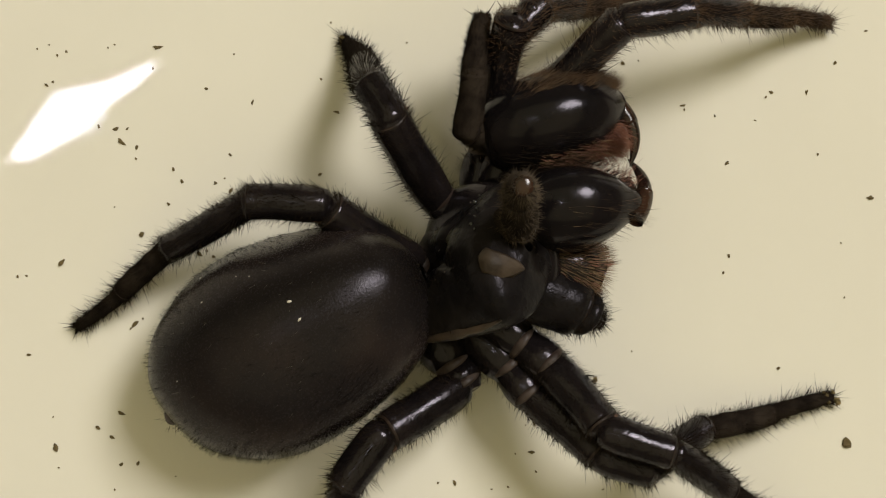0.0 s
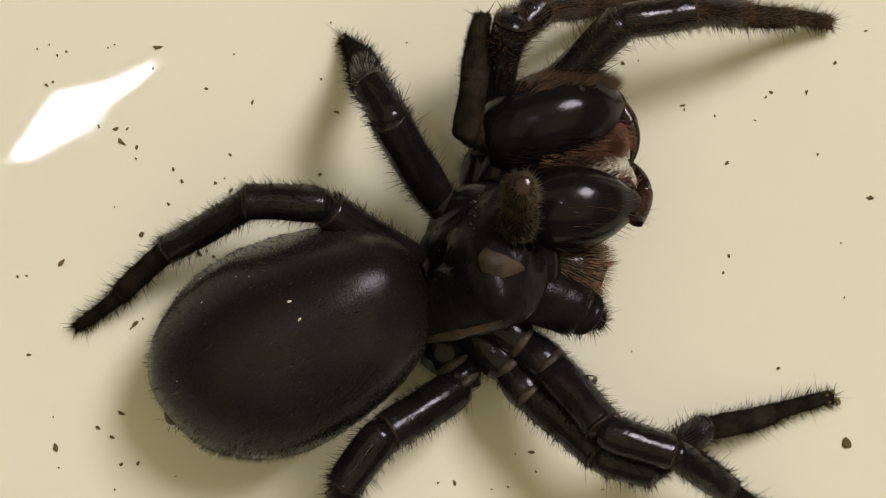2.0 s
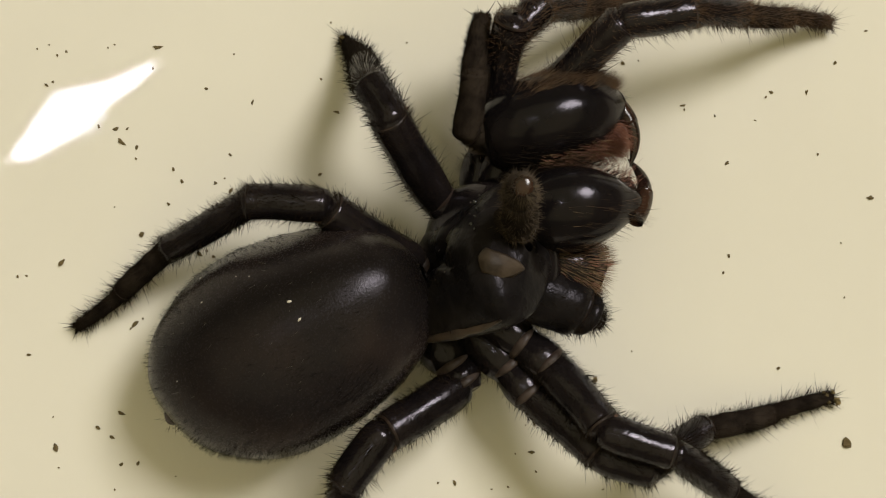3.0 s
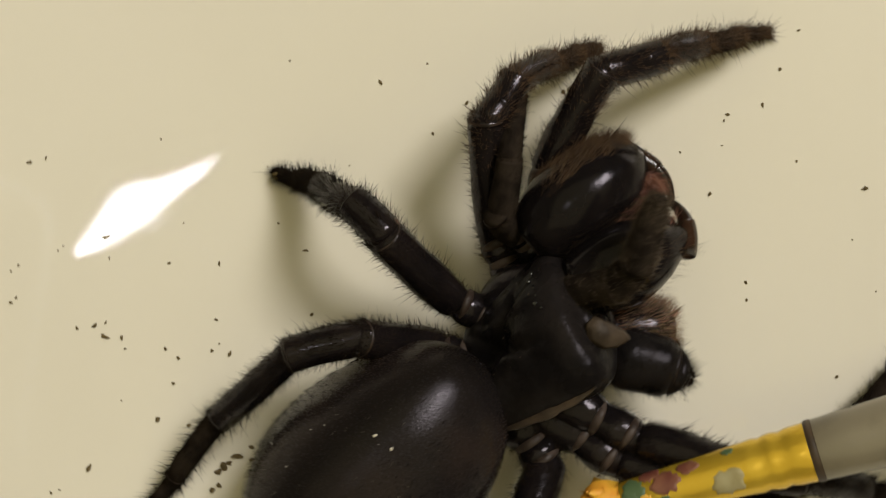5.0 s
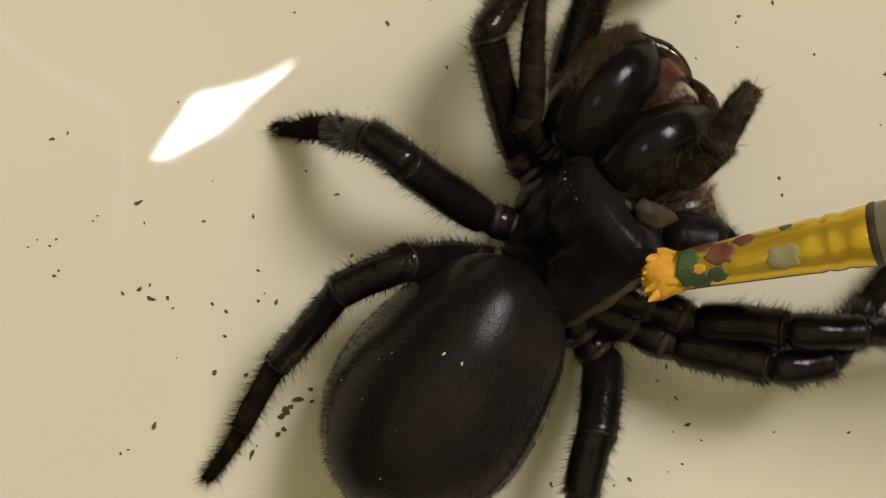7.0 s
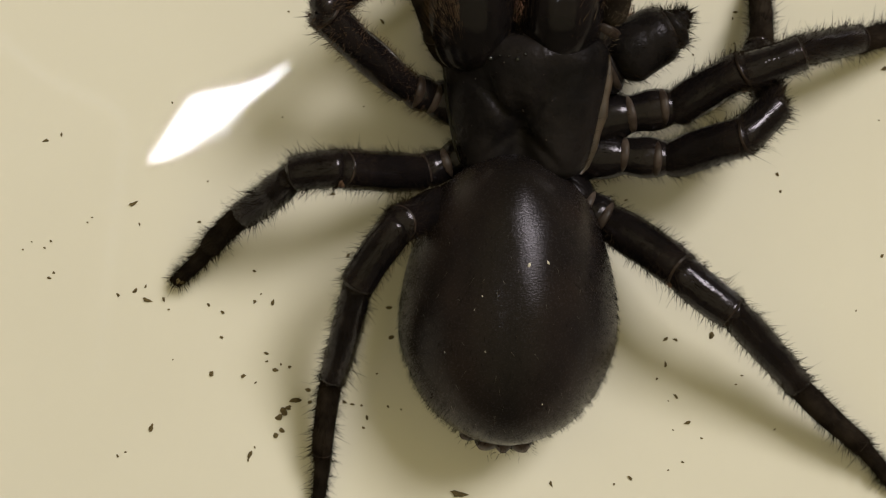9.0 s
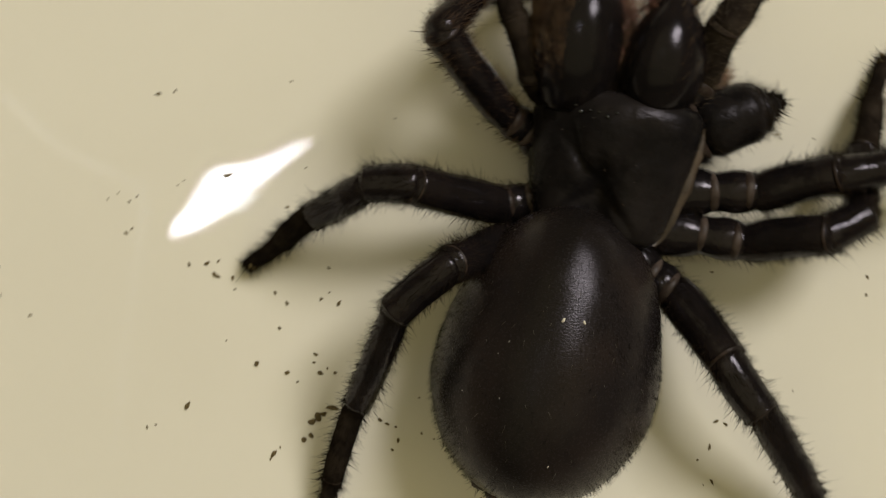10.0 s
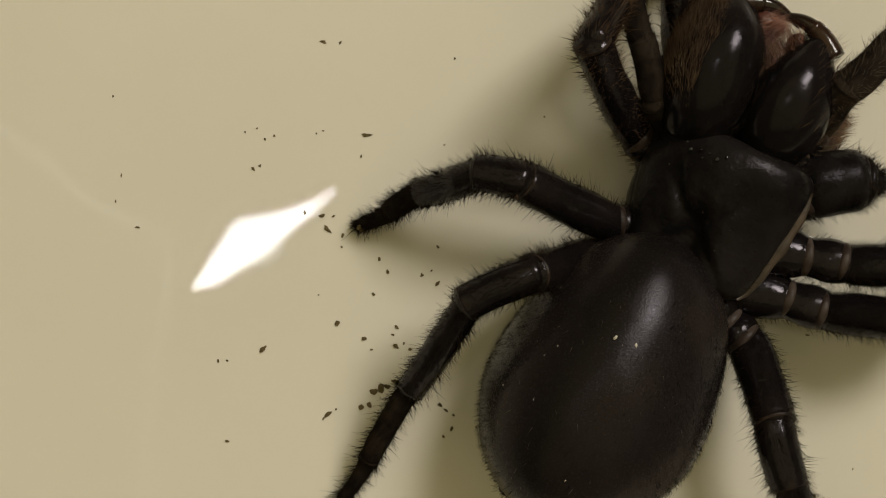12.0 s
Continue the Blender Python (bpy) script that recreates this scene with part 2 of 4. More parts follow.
def cuff(bm, y, r, middle, half, width, thick, mat):
    """A crescent of soft skin laid over a limb that runs along Y: it swells in its middle and thins out at its ends."""
    rings = []
    n = 26
    for i in range(n + 1):
        w = i / n
        a = middle + half * (2 * w - 1)
        f = max(0.06, math.sin(math.pi * w)) ** 0.7
        out = Vector((math.cos(a), 0, math.sin(a)))
        rings.append([bm.verts.new((out * (r + thick * f * math.sin(c)) + Vector((0, y + width * f * math.cos(c) + 0.14 * math.cos(a - middle), 0))) * MM) for c in (2 * math.pi * k / 10 for k in range(10))])
    for p, q in zip(rings, rings[1:]):
        for k in range(10):
            bm.faces.new((p[k], p[(k + 1) % 10], q[(k + 1) % 10], q[k])).material_index = mat
    for ring in (rings[0], rings[-1]):
        bm.faces.new(ring).material_index = mat


def hip(length, r, rng):
    """Coxa and trochanter: two knuckles with crescents of soft brown skin over the creases."""
    bm = bmesh.new()
    profile = [(0, 1.2), (0.15, 1.34), (0.38, 1.26), (0.5, 1.12), (0.57, 0.96), (0.63, 0.98), (0.75, 1.08), (0.86, 1.0), (1, 0.7)]
    us = [i / 40 for i in range(41)]
    spine = [Vector((0, (u - 0.5) * length, 0)) * MM for u in us]
    tube(bm, spine, [r * smooth_profile(profile, u) * MM for u in us], 36)
    for at, wide in ((0.55, 0.25), (0.84, 0.28)):
        cuff(bm, (at - 0.5) * length, r * smooth_profile(profile, at) * 0.97, math.pi / 2 + rng.uniform(-0.45, 0.45), rng.uniform(1.15, 1.45), wide * rng.uniform(0.8, 1.1), 0.10, 3)
    for _ in range(380):
        u, a = rng.uniform(0.2, 0.98), rng.uniform(0, 6.28)
        q = r * smooth_profile(profile, u)
        out = Vector((math.cos(a), 0, math.sin(a)))
        hair(bm, Vector((math.cos(a) * q, (u - 0.5) * length, math.sin(a) * q)) * MM, out + Vector((0, rng.uniform(0.3, 1.2), 0)), rng.uniform(0.2, 0.6) * MM, 0.012 * MM, 2)
    return bm


def smooth_profile(profile, u):
    """A smooth curve through the pairs of the profile."""
    k = 0
    while k < len(profile) - 2 and u > profile[k + 1][0]:
        k += 1
    (u0, r0), (u1, r1) = profile[k], profile[k + 1]
    before, after = profile[max(k - 1, 0)], profile[min(k + 2, len(profile) - 1)]
    m0 = (r1 - before[1]) / max(u1 - before[0], 1e-6)
    m1 = (after[1] - r0) / max(after[0] - u0, 1e-6)
    h = u1 - u0
    w = min(max((u - u0) / h, 0), 1)
    return max(0.01, (2 * w ** 3 - 3 * w ** 2 + 1) * r0 + (w ** 3 - 2 * w ** 2 + w) * h * m0 + (3 * w ** 2 - 2 * w ** 3) * r1 + (w ** 3 - w ** 2) * h * m1)


# ---- room and table ----
def box(name, lo, hi, mat, kind="structure"):
    bm = bmesh.new()
    bmesh.ops.create_cube(bm, size=1, matrix=Matrix.LocRotScale([(a + b) / 2 for a, b in zip(lo, hi)], None, [b - a for a, b in zip(lo, hi)]))
    bmesh.ops.bevel(bm, geom=bm.edges[:], offset=0.002, segments=2, affect="EDGES")
    ob = mesh_object(name, bm, [mat], smooth=False)
    return tagged(ob, kind=kind)


TABLE_TOP = -2.9 * MM
box("floor", (-2, -2, -0.80), (2, 2, -0.76), M_TABLE)
box("ceiling", (-2, -2, 1.74), (2, 2, 1.80), M_WALL)
# Added glowing sheet out of view: warm fill for the shadows, no real fixture.
def build_ceiling_fill():
    lamp = thing("ceiling_fill", "wide unseen fill panel added under the ceiling", "lamp")
    lamp.matrix_world = pose(0, 0, 1.735)
    bm = bmesh.new()
    bmesh.ops.create_cube(bm, size=1, matrix=Matrix.LocRotScale((0, 0, 0), None, (3.4, 3.4, 0.01)))
    part("fill_sheet", bm, M_SOFTGLOW, lamp, "softly glowing warm sheet that fills the shadows")


M_SOFTGLOW = glowing("soft_glow", (1.0, 0.87, 0.41), 0.48)
build_ceiling_fill()
box("wall_north", (-2.1, 2, -0.8), (2.1, 2.1, 1.8), M_WALL)
box("wall_south", (-2.1, -2.1, -0.8), (2.1, -2, 1.8), M_WALL)
box("wall_east", (2, -2, -0.8), (2.1, 2, 1.8), M_WALL)
box("wall_west", (-2.1, -2, -0.8), (-2, 2, 1.8), M_WALL)


def build_table():
    table = thing("work_table", "dark wooden work table under the cream dish", "table")
    bm = bmesh.new()
    bmesh.ops.create_cube(bm, size=1, matrix=Matrix.LocRotScale((0, 0, TABLE_TOP - 0.015), None, (1.2, 0.7, 0.03)))
    bmesh.ops.bevel(bm, geom=bm.edges[:], offset=0.003, segments=2, affect="EDGES")
    part("tabletop", bm, M_TABLE, table)
    for x in (-0.54, 0.54):
        for y in (-0.29, 0.29):
            bm = bmesh.new()
            h = 0.76 + TABLE_TOP - 0.03
            bmesh.ops.create_cube(bm, size=1, matrix=Matrix.LocRotScale((x, y, -0.76 + h / 2), None, (0.05, 0.05, h)))
            bmesh.ops.bevel(bm, geom=bm.edges[:], offset=0.004, segments=2, affect="EDGES")
            part("leg", bm, M_TABLE, table)


build_table()


# ---- overhead lamp, seen only as its glare on the glaze ----
def build_panel_lamp():
    lamp = thing("pendant_lamp", "small bright white pendant lamp mirrored in the glazed dish", "lamp")
    lamp.matrix_world = pose(*PANEL_PLACE)
    bm = bmesh.new()
    low = [bm.verts.new((x, y, 0)) for x, y in PANEL_OUTLINE]
    high = [bm.verts.new((x, y, 0.003)) for x, y in PANEL_OUTLINE]
    bm.faces.new(low)
    bm.faces.new(high[::-1])
    n = len(low)
    for i in range(n):
        bm.faces.new((low[i], low[(i + 1) % n], high[(i + 1) % n], high[i]))
    bmesh.ops.recalc_face_normals(bm, faces=bm.faces[:])
    part("panel", bm, M_GLOW, lamp, "glowing white panel")
    bm = bmesh.new()
    tube(bm, [Vector((0, 0, z)) for z in (0.003, 0.005, 0.02, 0.03)], [0.008, 0.009, 0.008, 0.003], 24)
    part("housing", bm, M_PLASTIC, lamp)
    # Added glowing strip, no part of a lamp: mirrors as a faint pale line.
    bm = bmesh.new()
    bend = [(-0.112, 0.052), (-0.073, 0.029), (-0.056, 0.013), (-0.040, 0.006), (-0.0305, 0.001), (-0.0290, -0.006), (-0.0305, -0.020), (-0.0335, -0.042), (-0.036, -0.063), (-0.0375, -0.085)]
    tube(bm, [Vector((x, y, 0.004)) for x, y in bend], [0.0012, 0.0012, 0.0011, 0.0010, 0.0009, 0.0008, 0.0007, 0.0006, 0.0005, 0.0004], 10)
    part("glare_line", bm, M_GLARELINE, lamp, "thin glowing strip added for the faint line on the glaze")
    bm = bmesh.new()
    tube(bm, [Vector((0, 0, z)) for z in (0.028, 0.5, 1.0, 1.742 - PANEL_PLACE[2])], [0.0015] * 4, 10)
    part("cord", bm, M_PLASTIC, lamp)


build_panel_lamp()


# ---- dish ----
def dish_height(r):
    """Height of the dish's inner face over its flat middle, in mm, r mm from its centre."""
    if r < FLAT_RADIUS:
        return 0.0
    if r < COVE_END:
        return (r - FLAT_RADIUS) ** 2 / (2 * COVE_RADIUS)
    return (COVE_END - FLAT_RADIUS) ** 2 / (2 * COVE_RADIUS) + (COVE_END - FLAT_RADIUS) / COVE_RADIUS * (r - COVE_END)


def build_dish():
    bm = bmesh.new()
    inner = [(r, dish_height(r)) for r in [0.02, 8, 16, 24, 32, 40] + [42 + 0.5 * i for i in range(21)] + [54, 56, 58]]
    top = dish_height(RIM_RADIUS)
    profile = inner + [(RIM_RADIUS, top), (RIM_RADIUS + 0.9, top + 0.3), (RIM_RADIUS + 1.7, top - 0.3), (RIM_RADIUS + 1.8, top - 1.2)]
    profile += [(r, dish_height(r) - 2.4) for r in (58, 54, 50, 46)] + [(43, -2.4), (40, -2.6), (38, -1.9), (0.02, -1.9)]
    n = 160
    rings = [[bm.verts.new(Vector((r * math.cos(2 * math.pi * k / n), r * math.sin(2 * math.pi * k / n), z)) * MM) for k in range(n)] for r, z in profile]
    for a, b in zip(rings, rings[1:]):
        for k in range(n):
            bm.faces.new((a[k], a[(k + 1) % n], b[(k + 1) % n], b[k]))
    bm.faces.new(rings[0][::-1])
    bm.faces.new(rings[-1])
    bmesh.ops.translate(bm, verts=bm.verts, vec=(DISH_CENTRE[0] * MM, DISH_CENTRE[1] * MM, 0))
    ob = mesh_object("dish", bm, [M_GLAZE])
    return tagged(ob, "shallow round cream glazed dish scattered with soil crumbs", "dish")


dish = build_dish()

# ---- crumbs of soil on the dish: mm right, mm up, radius, while the dish lies straight ----
CRUMBS_A = [(-20.23, 6.11, 0.09), (-16.4, 2.4, 0.135), (-16.1, 1.32, 0.09), (-18.61, 1.68, 0.075), (-21.82, 0.39, 0.06), (-20.8, 0.42, 0.09), (-20.65, -1.26, 0.09), (-17.23, -2.43, 0.12), (-16.31, -2.19, 0.165), (-15.77, -1.98, 0.105), (-15.68, -2.73, 0.135), (-14.81, -2.67, 0.135), (-14.54, -3.21, 0.075), (-12.44, -2.97, 0.105), (-11.69, -3.36, 0.135), (-10.01, -1.17, 0.12), (-9.98, -2.79, 0.12), (-9.65, -2.4, 0.06), (-9.02, -2.85, 0.12), (-11.75, -4.68, 0.12), (-12.29, -6.59, 0.15), (-10.58, -6.71, 0.135), (-9.92, -7.07, 0.075), (-9.41, -5.52, 0.12), (-9.35, -5.96, 0.09), (-8.9, -6.41, 0.12), (-8.6, -6.11, 0.075), (-8.12, -6.26, 0.105), (-15.47, -9.5, 0.165), (-17.26, -10.97, 0.105), (-16.85, -10.76, 0.075), (-8.45, -8.6, 0.299)]
CRUMBS_B = [(-8.66, -8.9, 0.21), (-8.21, -8.42, 0.18), (-7.73, -8.0, 0.254), (-7.16, -7.46, 0.15), (-7.07, -8.12, 0.15), (-8.87, -9.86, 0.15), (-8.54, -9.62, 0.165), (-10.22, -10.85, 0.18), (-10.34, -11.21, 0.075), (-5.22, -8.12, 0.15), (-4.77, -8.24, 0.105), (-4.32, -8.3, 0.09), (-4.02, -8.99, 0.12), (-4.2, -9.47, 0.09), (-2.91, -8.36, 0.075), (-2.73, -4.68, 0.195), (-2.91, -3.12, 0.135), (-5.01, -0.33, 0.12), (-3.51, -6.62, 0.06), (-2.22, -8.51, 0.075), (0.87, -13.01, 0.24), (-3.18, 12.02, 0.135), (-8.51, 6.98, 0.06), (-14.33, -5.87, 0.06), (17.74, 3.96, 0.12), (15.44, 10.91, 0.075), (13.25, 10.31, 0.075), (15.35, 12.23, 0.075), (23.41, 9.56, 0.18), (9.68, 2.58, 0.09), (12.32, -4.8, 0.075), (11.81, -4.77, 0.12)]
CRUMBS_C = [(11.81, -6.11, 0.09), (11.33, -6.89, 0.09), (12.35, -7.82, 0.105), (12.98, -9.2, 0.135), (15.86, -6.71, 0.09), (15.53, -7.19, 0.075), (17.59, -9.56, 0.09), (13.73, -10.04, 0.075), (12.71, -11.3, 0.09), (9.95, -12.17, 0.12), (5.72, -12.47, 0.09), (21.91, -3.27, 0.06), (-8.19, 12.6, 0.075), (-0.88, 13.32, 0.075), (-0.04, 9.71, 0.105), (1.51, 11.53, 0.12), (-5.86, 2.92, 0.09), (-7.5, 4.14, 0.075), (-12.47, 3.59, 0.055), (17.9, 3.06, 0.105), (15.15, 8.31, 0.135), (21.57, -9.56, 0.105), (6.92, 12.89, 0.21), (7.22, 13.01, 0.135), (6.56, 12.71, 0.135), (-22.28, -0.03, 0.06), (-21.15, 0.07, 0.075), (-20.89, -1.53, 0.09), (-18.85, 1.4, 0.06), (-12.94, 1.44, 0.105), (-10.29, 1.72, 0.09), (-9.99, -10.51, 0.055)]
CRUMBS_D = [(-14.63, -14.37, 0.105), (-8.54, -15.34, 0.105), (-8.39, -16.62, 0.105), (-9.31, -16.44, 0.135), (-10.94, -18.12, 0.195), (-7.2, -17.7, 0.12), (-6.41, -17.3, 0.105), (-11.82, -16.8, 0.06), (-10.21, -19.06, 0.06), (-6.87, -19.01, 0.075), (-4.2, -17.22, 0.06), (7.2, 10.91, 0.12), (7.92, 11.36, 0.06), (11.35, 10.14, 0.105), (11.56, 9.96, 0.075), (15.51, 12.56, 0.09), (17.3, 13.27, 0.075), (17.96, 15.24, 0.105), (19.55, 10.55, 0.075), (24.76, 4.3, 0.075), (23.11, 6.83, 0.055), (18.68, 17.4, 0.075), (-4.2, 7.56, 0.06), (23.3, -0.36, 0.105), (28.77, -2.52, 0.299), (14.24, -4.54, 0.195), (9.07, -12.48, 0.075), (11.94, -11.73, 0.06), (12.19, -9.59, 0.06), (15.35, -2.48, 0.06), (11.95, -8.06, 0.055), (-29.58, -1.2, 0.06)]
CRUMBS_E = [(-26.97, -4.62, 0.06), (-26.52, -5.92, 0.06), (-24.75, -6.64, 0.09), (-21.08, 5.76, 0.09), (-14.35, 7.76, 0.075)]


def crumb_mesh(seed, flat):
    """An angular, pitted grain of soil, one unit in radius."""
    rng = random.Random(seed)
    bm = bmesh.new()
    bmesh.ops.create_icosphere(bm, subdivisions=2, radius=1)
    long = rng.uniform(1.0, 1.6)
    bumps = [(Vector((rng.uniform(-1, 1), rng.uniform(-1, 1), rng.uniform(-0.3, 0.6))).normalized(), rng.uniform(-0.55, 0.5)) for _ in range(9)]
    for v in bm.verts:
        d = v.co.normalized()
        v.co *= 0.9 + sum(1.25 * h * max(0, d.dot(w)) ** 7 for w, h in bumps) + rng.uniform(-0.3, 0.3)
        v.co.x *= long
        v.co.z *= flat
    me = bpy.data.meshes.new("crumb")
    bm.to_mesh(me)
    bm.free()
    me.materials.append(M_CRUMB)
    return me


CRUMB_MESHES = [crumb_mesh(s, 0.5 + 0.1 * (s % 4)) for s in range(16)]
crumbs = []


def slid(x, y, stage):
    """Where a loose crumb lies on the dish before it is jerked round (0), after (1), and at the end (2)."""
    if stage == 0:
        return 0.9221 * x + 0.1089 * y - 0.2408, -0.0142 * x + 1.0219 * y - 0.1751
    if stage == 2:
        swept = -12.5 < x < 0 and -16 < y < -5
        return 0.9331 * x + 0.04 * y - 0.5426 - 0.38 * swept, 0.0449 * x + 1.0176 * y + 0.6654 - 0.16 * swept
    return x, y


def crumb_place(places, row):
    """The crumb's place on the dish at a row of its path: it creeps as the dish is turned."""
    far = 0 if row[0] < 7 else 2
    w = min(max(-row[4] / (21.9 if far == 0 else 28.0), 0), 1)
    if far == 2 and (places[2].translation - places[1].translation).length > 5 * MM:
        return places[2]
    return places[1].lerp(places[far], w)


def build_crumbs():
    rng = random.Random(4)
    for x, y, size in CRUMBS_A + CRUMBS_B + CRUMBS_C + CRUMBS_D + CRUMBS_E:
        ob = new("soil_crumb", rng.choice(CRUMB_MESHES))
        size *= 0.84
        ob.scale = (size * MM, size * MM * rng.uniform(0.7, 1.0), size * MM * 0.9)
        tagged(ob, "larger brown crumb of soil on the glaze" if size > 0.15 else "tiny brown crumb of soil on the glaze", "crumb", "soil crumbs on the dish")
        turn = rng.uniform(0, 360)
        places = []
        for stage in range(3):
            u, v = slid(x, y, stage)
            if stage == 2 and 6 < x < 7.5 and y > 12:      # a clump swept along by the spider
                u, v = u - 4.7, v + 3.8
            z = dish_height(math.hypot(u - DISH_CENTRE[0], v - DISH_CENTRE[1]))
            places.append(pose(u * MM, v * MM, (z + size * 0.35) * MM, 0, 0, turn))
        crumbs.append((ob, places))


build_crumbs()

# ---- spider ----
# joints of every limb in the spider's space, in millimetres: four stances each
STANCES = {}
STANCES["leg_left_1"] = (
    [(-2.95, 4.55, 3.5), (-5.53, 7.97, 4.8), (-7.76, 13.2, 7.5), (-6.93, 16.32, 7.2), (-5.93, 19.02, 5.4), (-4.84, 22.04, 2.8), (-3.84, 24.48, 0.5)],
    [(-2.76, 8.98, 3.5), (-5.4, 11.49, 4.5), (-7.26, 16.07, 7), (-6.12, 18.7, 5.5), (-5.33, 21.11, 3.5), (-4.55, 22.99, 1.8), (-3.82, 24.47, 0.5)],
    [(-1.52, 4.04, 3.5), (-1.11, 7.08, 4.5), (-2.24, 12.62, 7), (-0.53, 15.39, 5.5), (1.66, 17.58, 3.5), (3.7, 19.15, 1.8), (5.52, 20.33, 0.5)],
    [(-4.61, 4.23, 3.5), (-7.12, 7.39, 4.5), (-9.82, 11.37, 7), (-9.0, 13.91, 5.5), (-7.72, 16.77, 3.5), (-6.35, 19.0, 1.8), (-5.07, 20.77, 0.5)])
STANCES["leg_left_2"] = (
    [(-2.92, 3.95, 3), (-6.0, 5.7, 3.5), (-9.33, 7.98, 6.8), (-9.87, 9.51, 6.4), (-9.58, 11.57, 4.6), (-9.2, 13.97, 2), (-8.88, 15.66, 0.6)],
    [(-1.21, 6.45, 3), (-3.84, 6.75, 3.5), (-9.09, 9.96, 7), (-9.83, 12.43, 6), (-9.63, 14.46, 4), (-9.23, 16.09, 2), (-8.8, 17.29, 0.6)],
    [(-2.76, 2.79, 3), (-5.43, 3.45, 4.5), (-9.58, 6.66, 9.5), (-7.96, 8.31, 8), (-6.12, 8.91, 5), (-4.69, 9.23, 2.5), (-3.5, 9.55, 0.6)],
    [(-5.25, 2.67, 3), (-7.55, 3.41, 4.5), (-11.46, 5.41, 9.5), (-11.54, 7.76, 8), (-10.76, 10.19, 4), (-9.83, 11.83, 2), (-8.96, 12.98, 0.6)])
STANCES["leg_left_3"] = (
    [(-0.94, 2.79, 3), (-3.46, 1.81, 4), (-7.78, 1.03, 7), (-9.58, 0.83, 6.3), (-10.99, 1.04, 3.2), (-11.78, 1.04, 1.6), (-12.64, 0.92, 0.4)],
    [(0.38, 4.79, 3), (-3.13, 3.29, 4), (-7.71, 2.57, 7), (-10.06, 2.29, 6.5), (-11.86, 1.47, 3.5), (-12.96, 0.77, 1.8), (-14.05, 0.03, 0.4)],
    [(-1.74, 0.47, 3), (-4.75, -0.64, 3.5), (-8.46, -0.72, 7.3), (-10.93, -1.08, 6.6), (-13.9, -3.17, 3.5), (-15.65, -4.8, 2), (-17.68, -6.64, 0.4)],
    [(-3.81, 0.62, 3), (-6.44, -0.76, 4), (-11.07, -1.29, 6.5), (-13.23, -2.02, 6), (-15.19, -3.86, 3.5), (-16.19, -5.3, 2), (-17.37, -6.68, 0.4)])
STANCES["leg_left_4"] = (
    [(0.83, 0.79, 3), (-0.43, -0.17, 3.5), (-5.32, -3.58, 6.0), (-6.85, -6.77, 6), (-6.48, -11.01, 3.5), (-5.48, -14.47, 1.5), (-4.82, -17.27, 0.3)],
    [(0.81, 3.01, 3), (-2.48, 0.93, 3.5), (-4.42, -1.11, 7.2), (-5.95, -4.49, 6.8), (-5.8, -9.42, 3.5), (-4.92, -13.36, 1.5), (-4.45, -16.7, 0.3)],
    [(-1.12, -1.25, 3), (-3.56, -2.19, 3.5), (-5.63, -3.32, 8), (-7.68, -6.39, 7), (-9.0, -11.25, 3.5), (-9.57, -15.25, 1.5), (-9.88, -18.4, 0.3)],
    [(-3.97, -1.37, 3), (-6.62, -2.61, 3.5), (-8.66, -4.89, 7.6), (-10.63, -7.51, 7), (-11.11, -12.57, 3.5), (-11.21, -16.55, 1.5), (-11.49, -19.4, 0.3)])
STANCES["leg_right_1"] = (
    [(1.09, 2.16, 4), (2.31, 3.87, 5.2), (4.54, 6.22, 5), (5.07, 6.63, 4.6)],
    [(2.22, 7.24, 4), (4.27, 8.26, 5), (6.58, 9.96, 5), (7.22, 10.3, 4.6)],
    [(2.44, 3.95, 4), (5.03, 5.1, 5), (7.39, 6.66, 5), (8.19, 7.47, 4.8)],
    [(-0.48, 3.34, 4), (0.7, 4.99, 5), (2.85, 6.65, 5), (3.68, 7.07, 4.8)])
STANCES["leg_right_2"] = (
    [(3.02, 1.98, 3.5), (6.07, 3.49, 4.5), (10.0, 4.65, 6.5), (12.32, 7.25, 6.5), (15.77, 9.44, 4), (18.87, 11.45, 2), (20.79, 13.0, 0.5)],
    [(3.43, 4.44, 3.5), (8.17, 6.26, 4.5), (11.97, 9.28, 6.5), (14.45, 11.62, 6.5), (17.36, 14.04, 4), (19.74, 15.83, 2), (21.52, 17.26, 0.5)],
    [(2.53, 1.99, 3.5), (8.35, 3.00, 4.5), (10.75, 4.46, 6), (13.70, 5.57, 6), (17.12, 6.55, 4), (20.08, 7.52, 2), (21.68, 8.05, 0.5)],
    [(-0.48, 1.42, 3.5), (4.71, 3.05, 4.5), (7.32, 4.25, 6), (10.0, 5.67, 6), (13.6, 6.82, 4), (16.14, 7.65, 2), (18.54, 8.53, 0.5)])
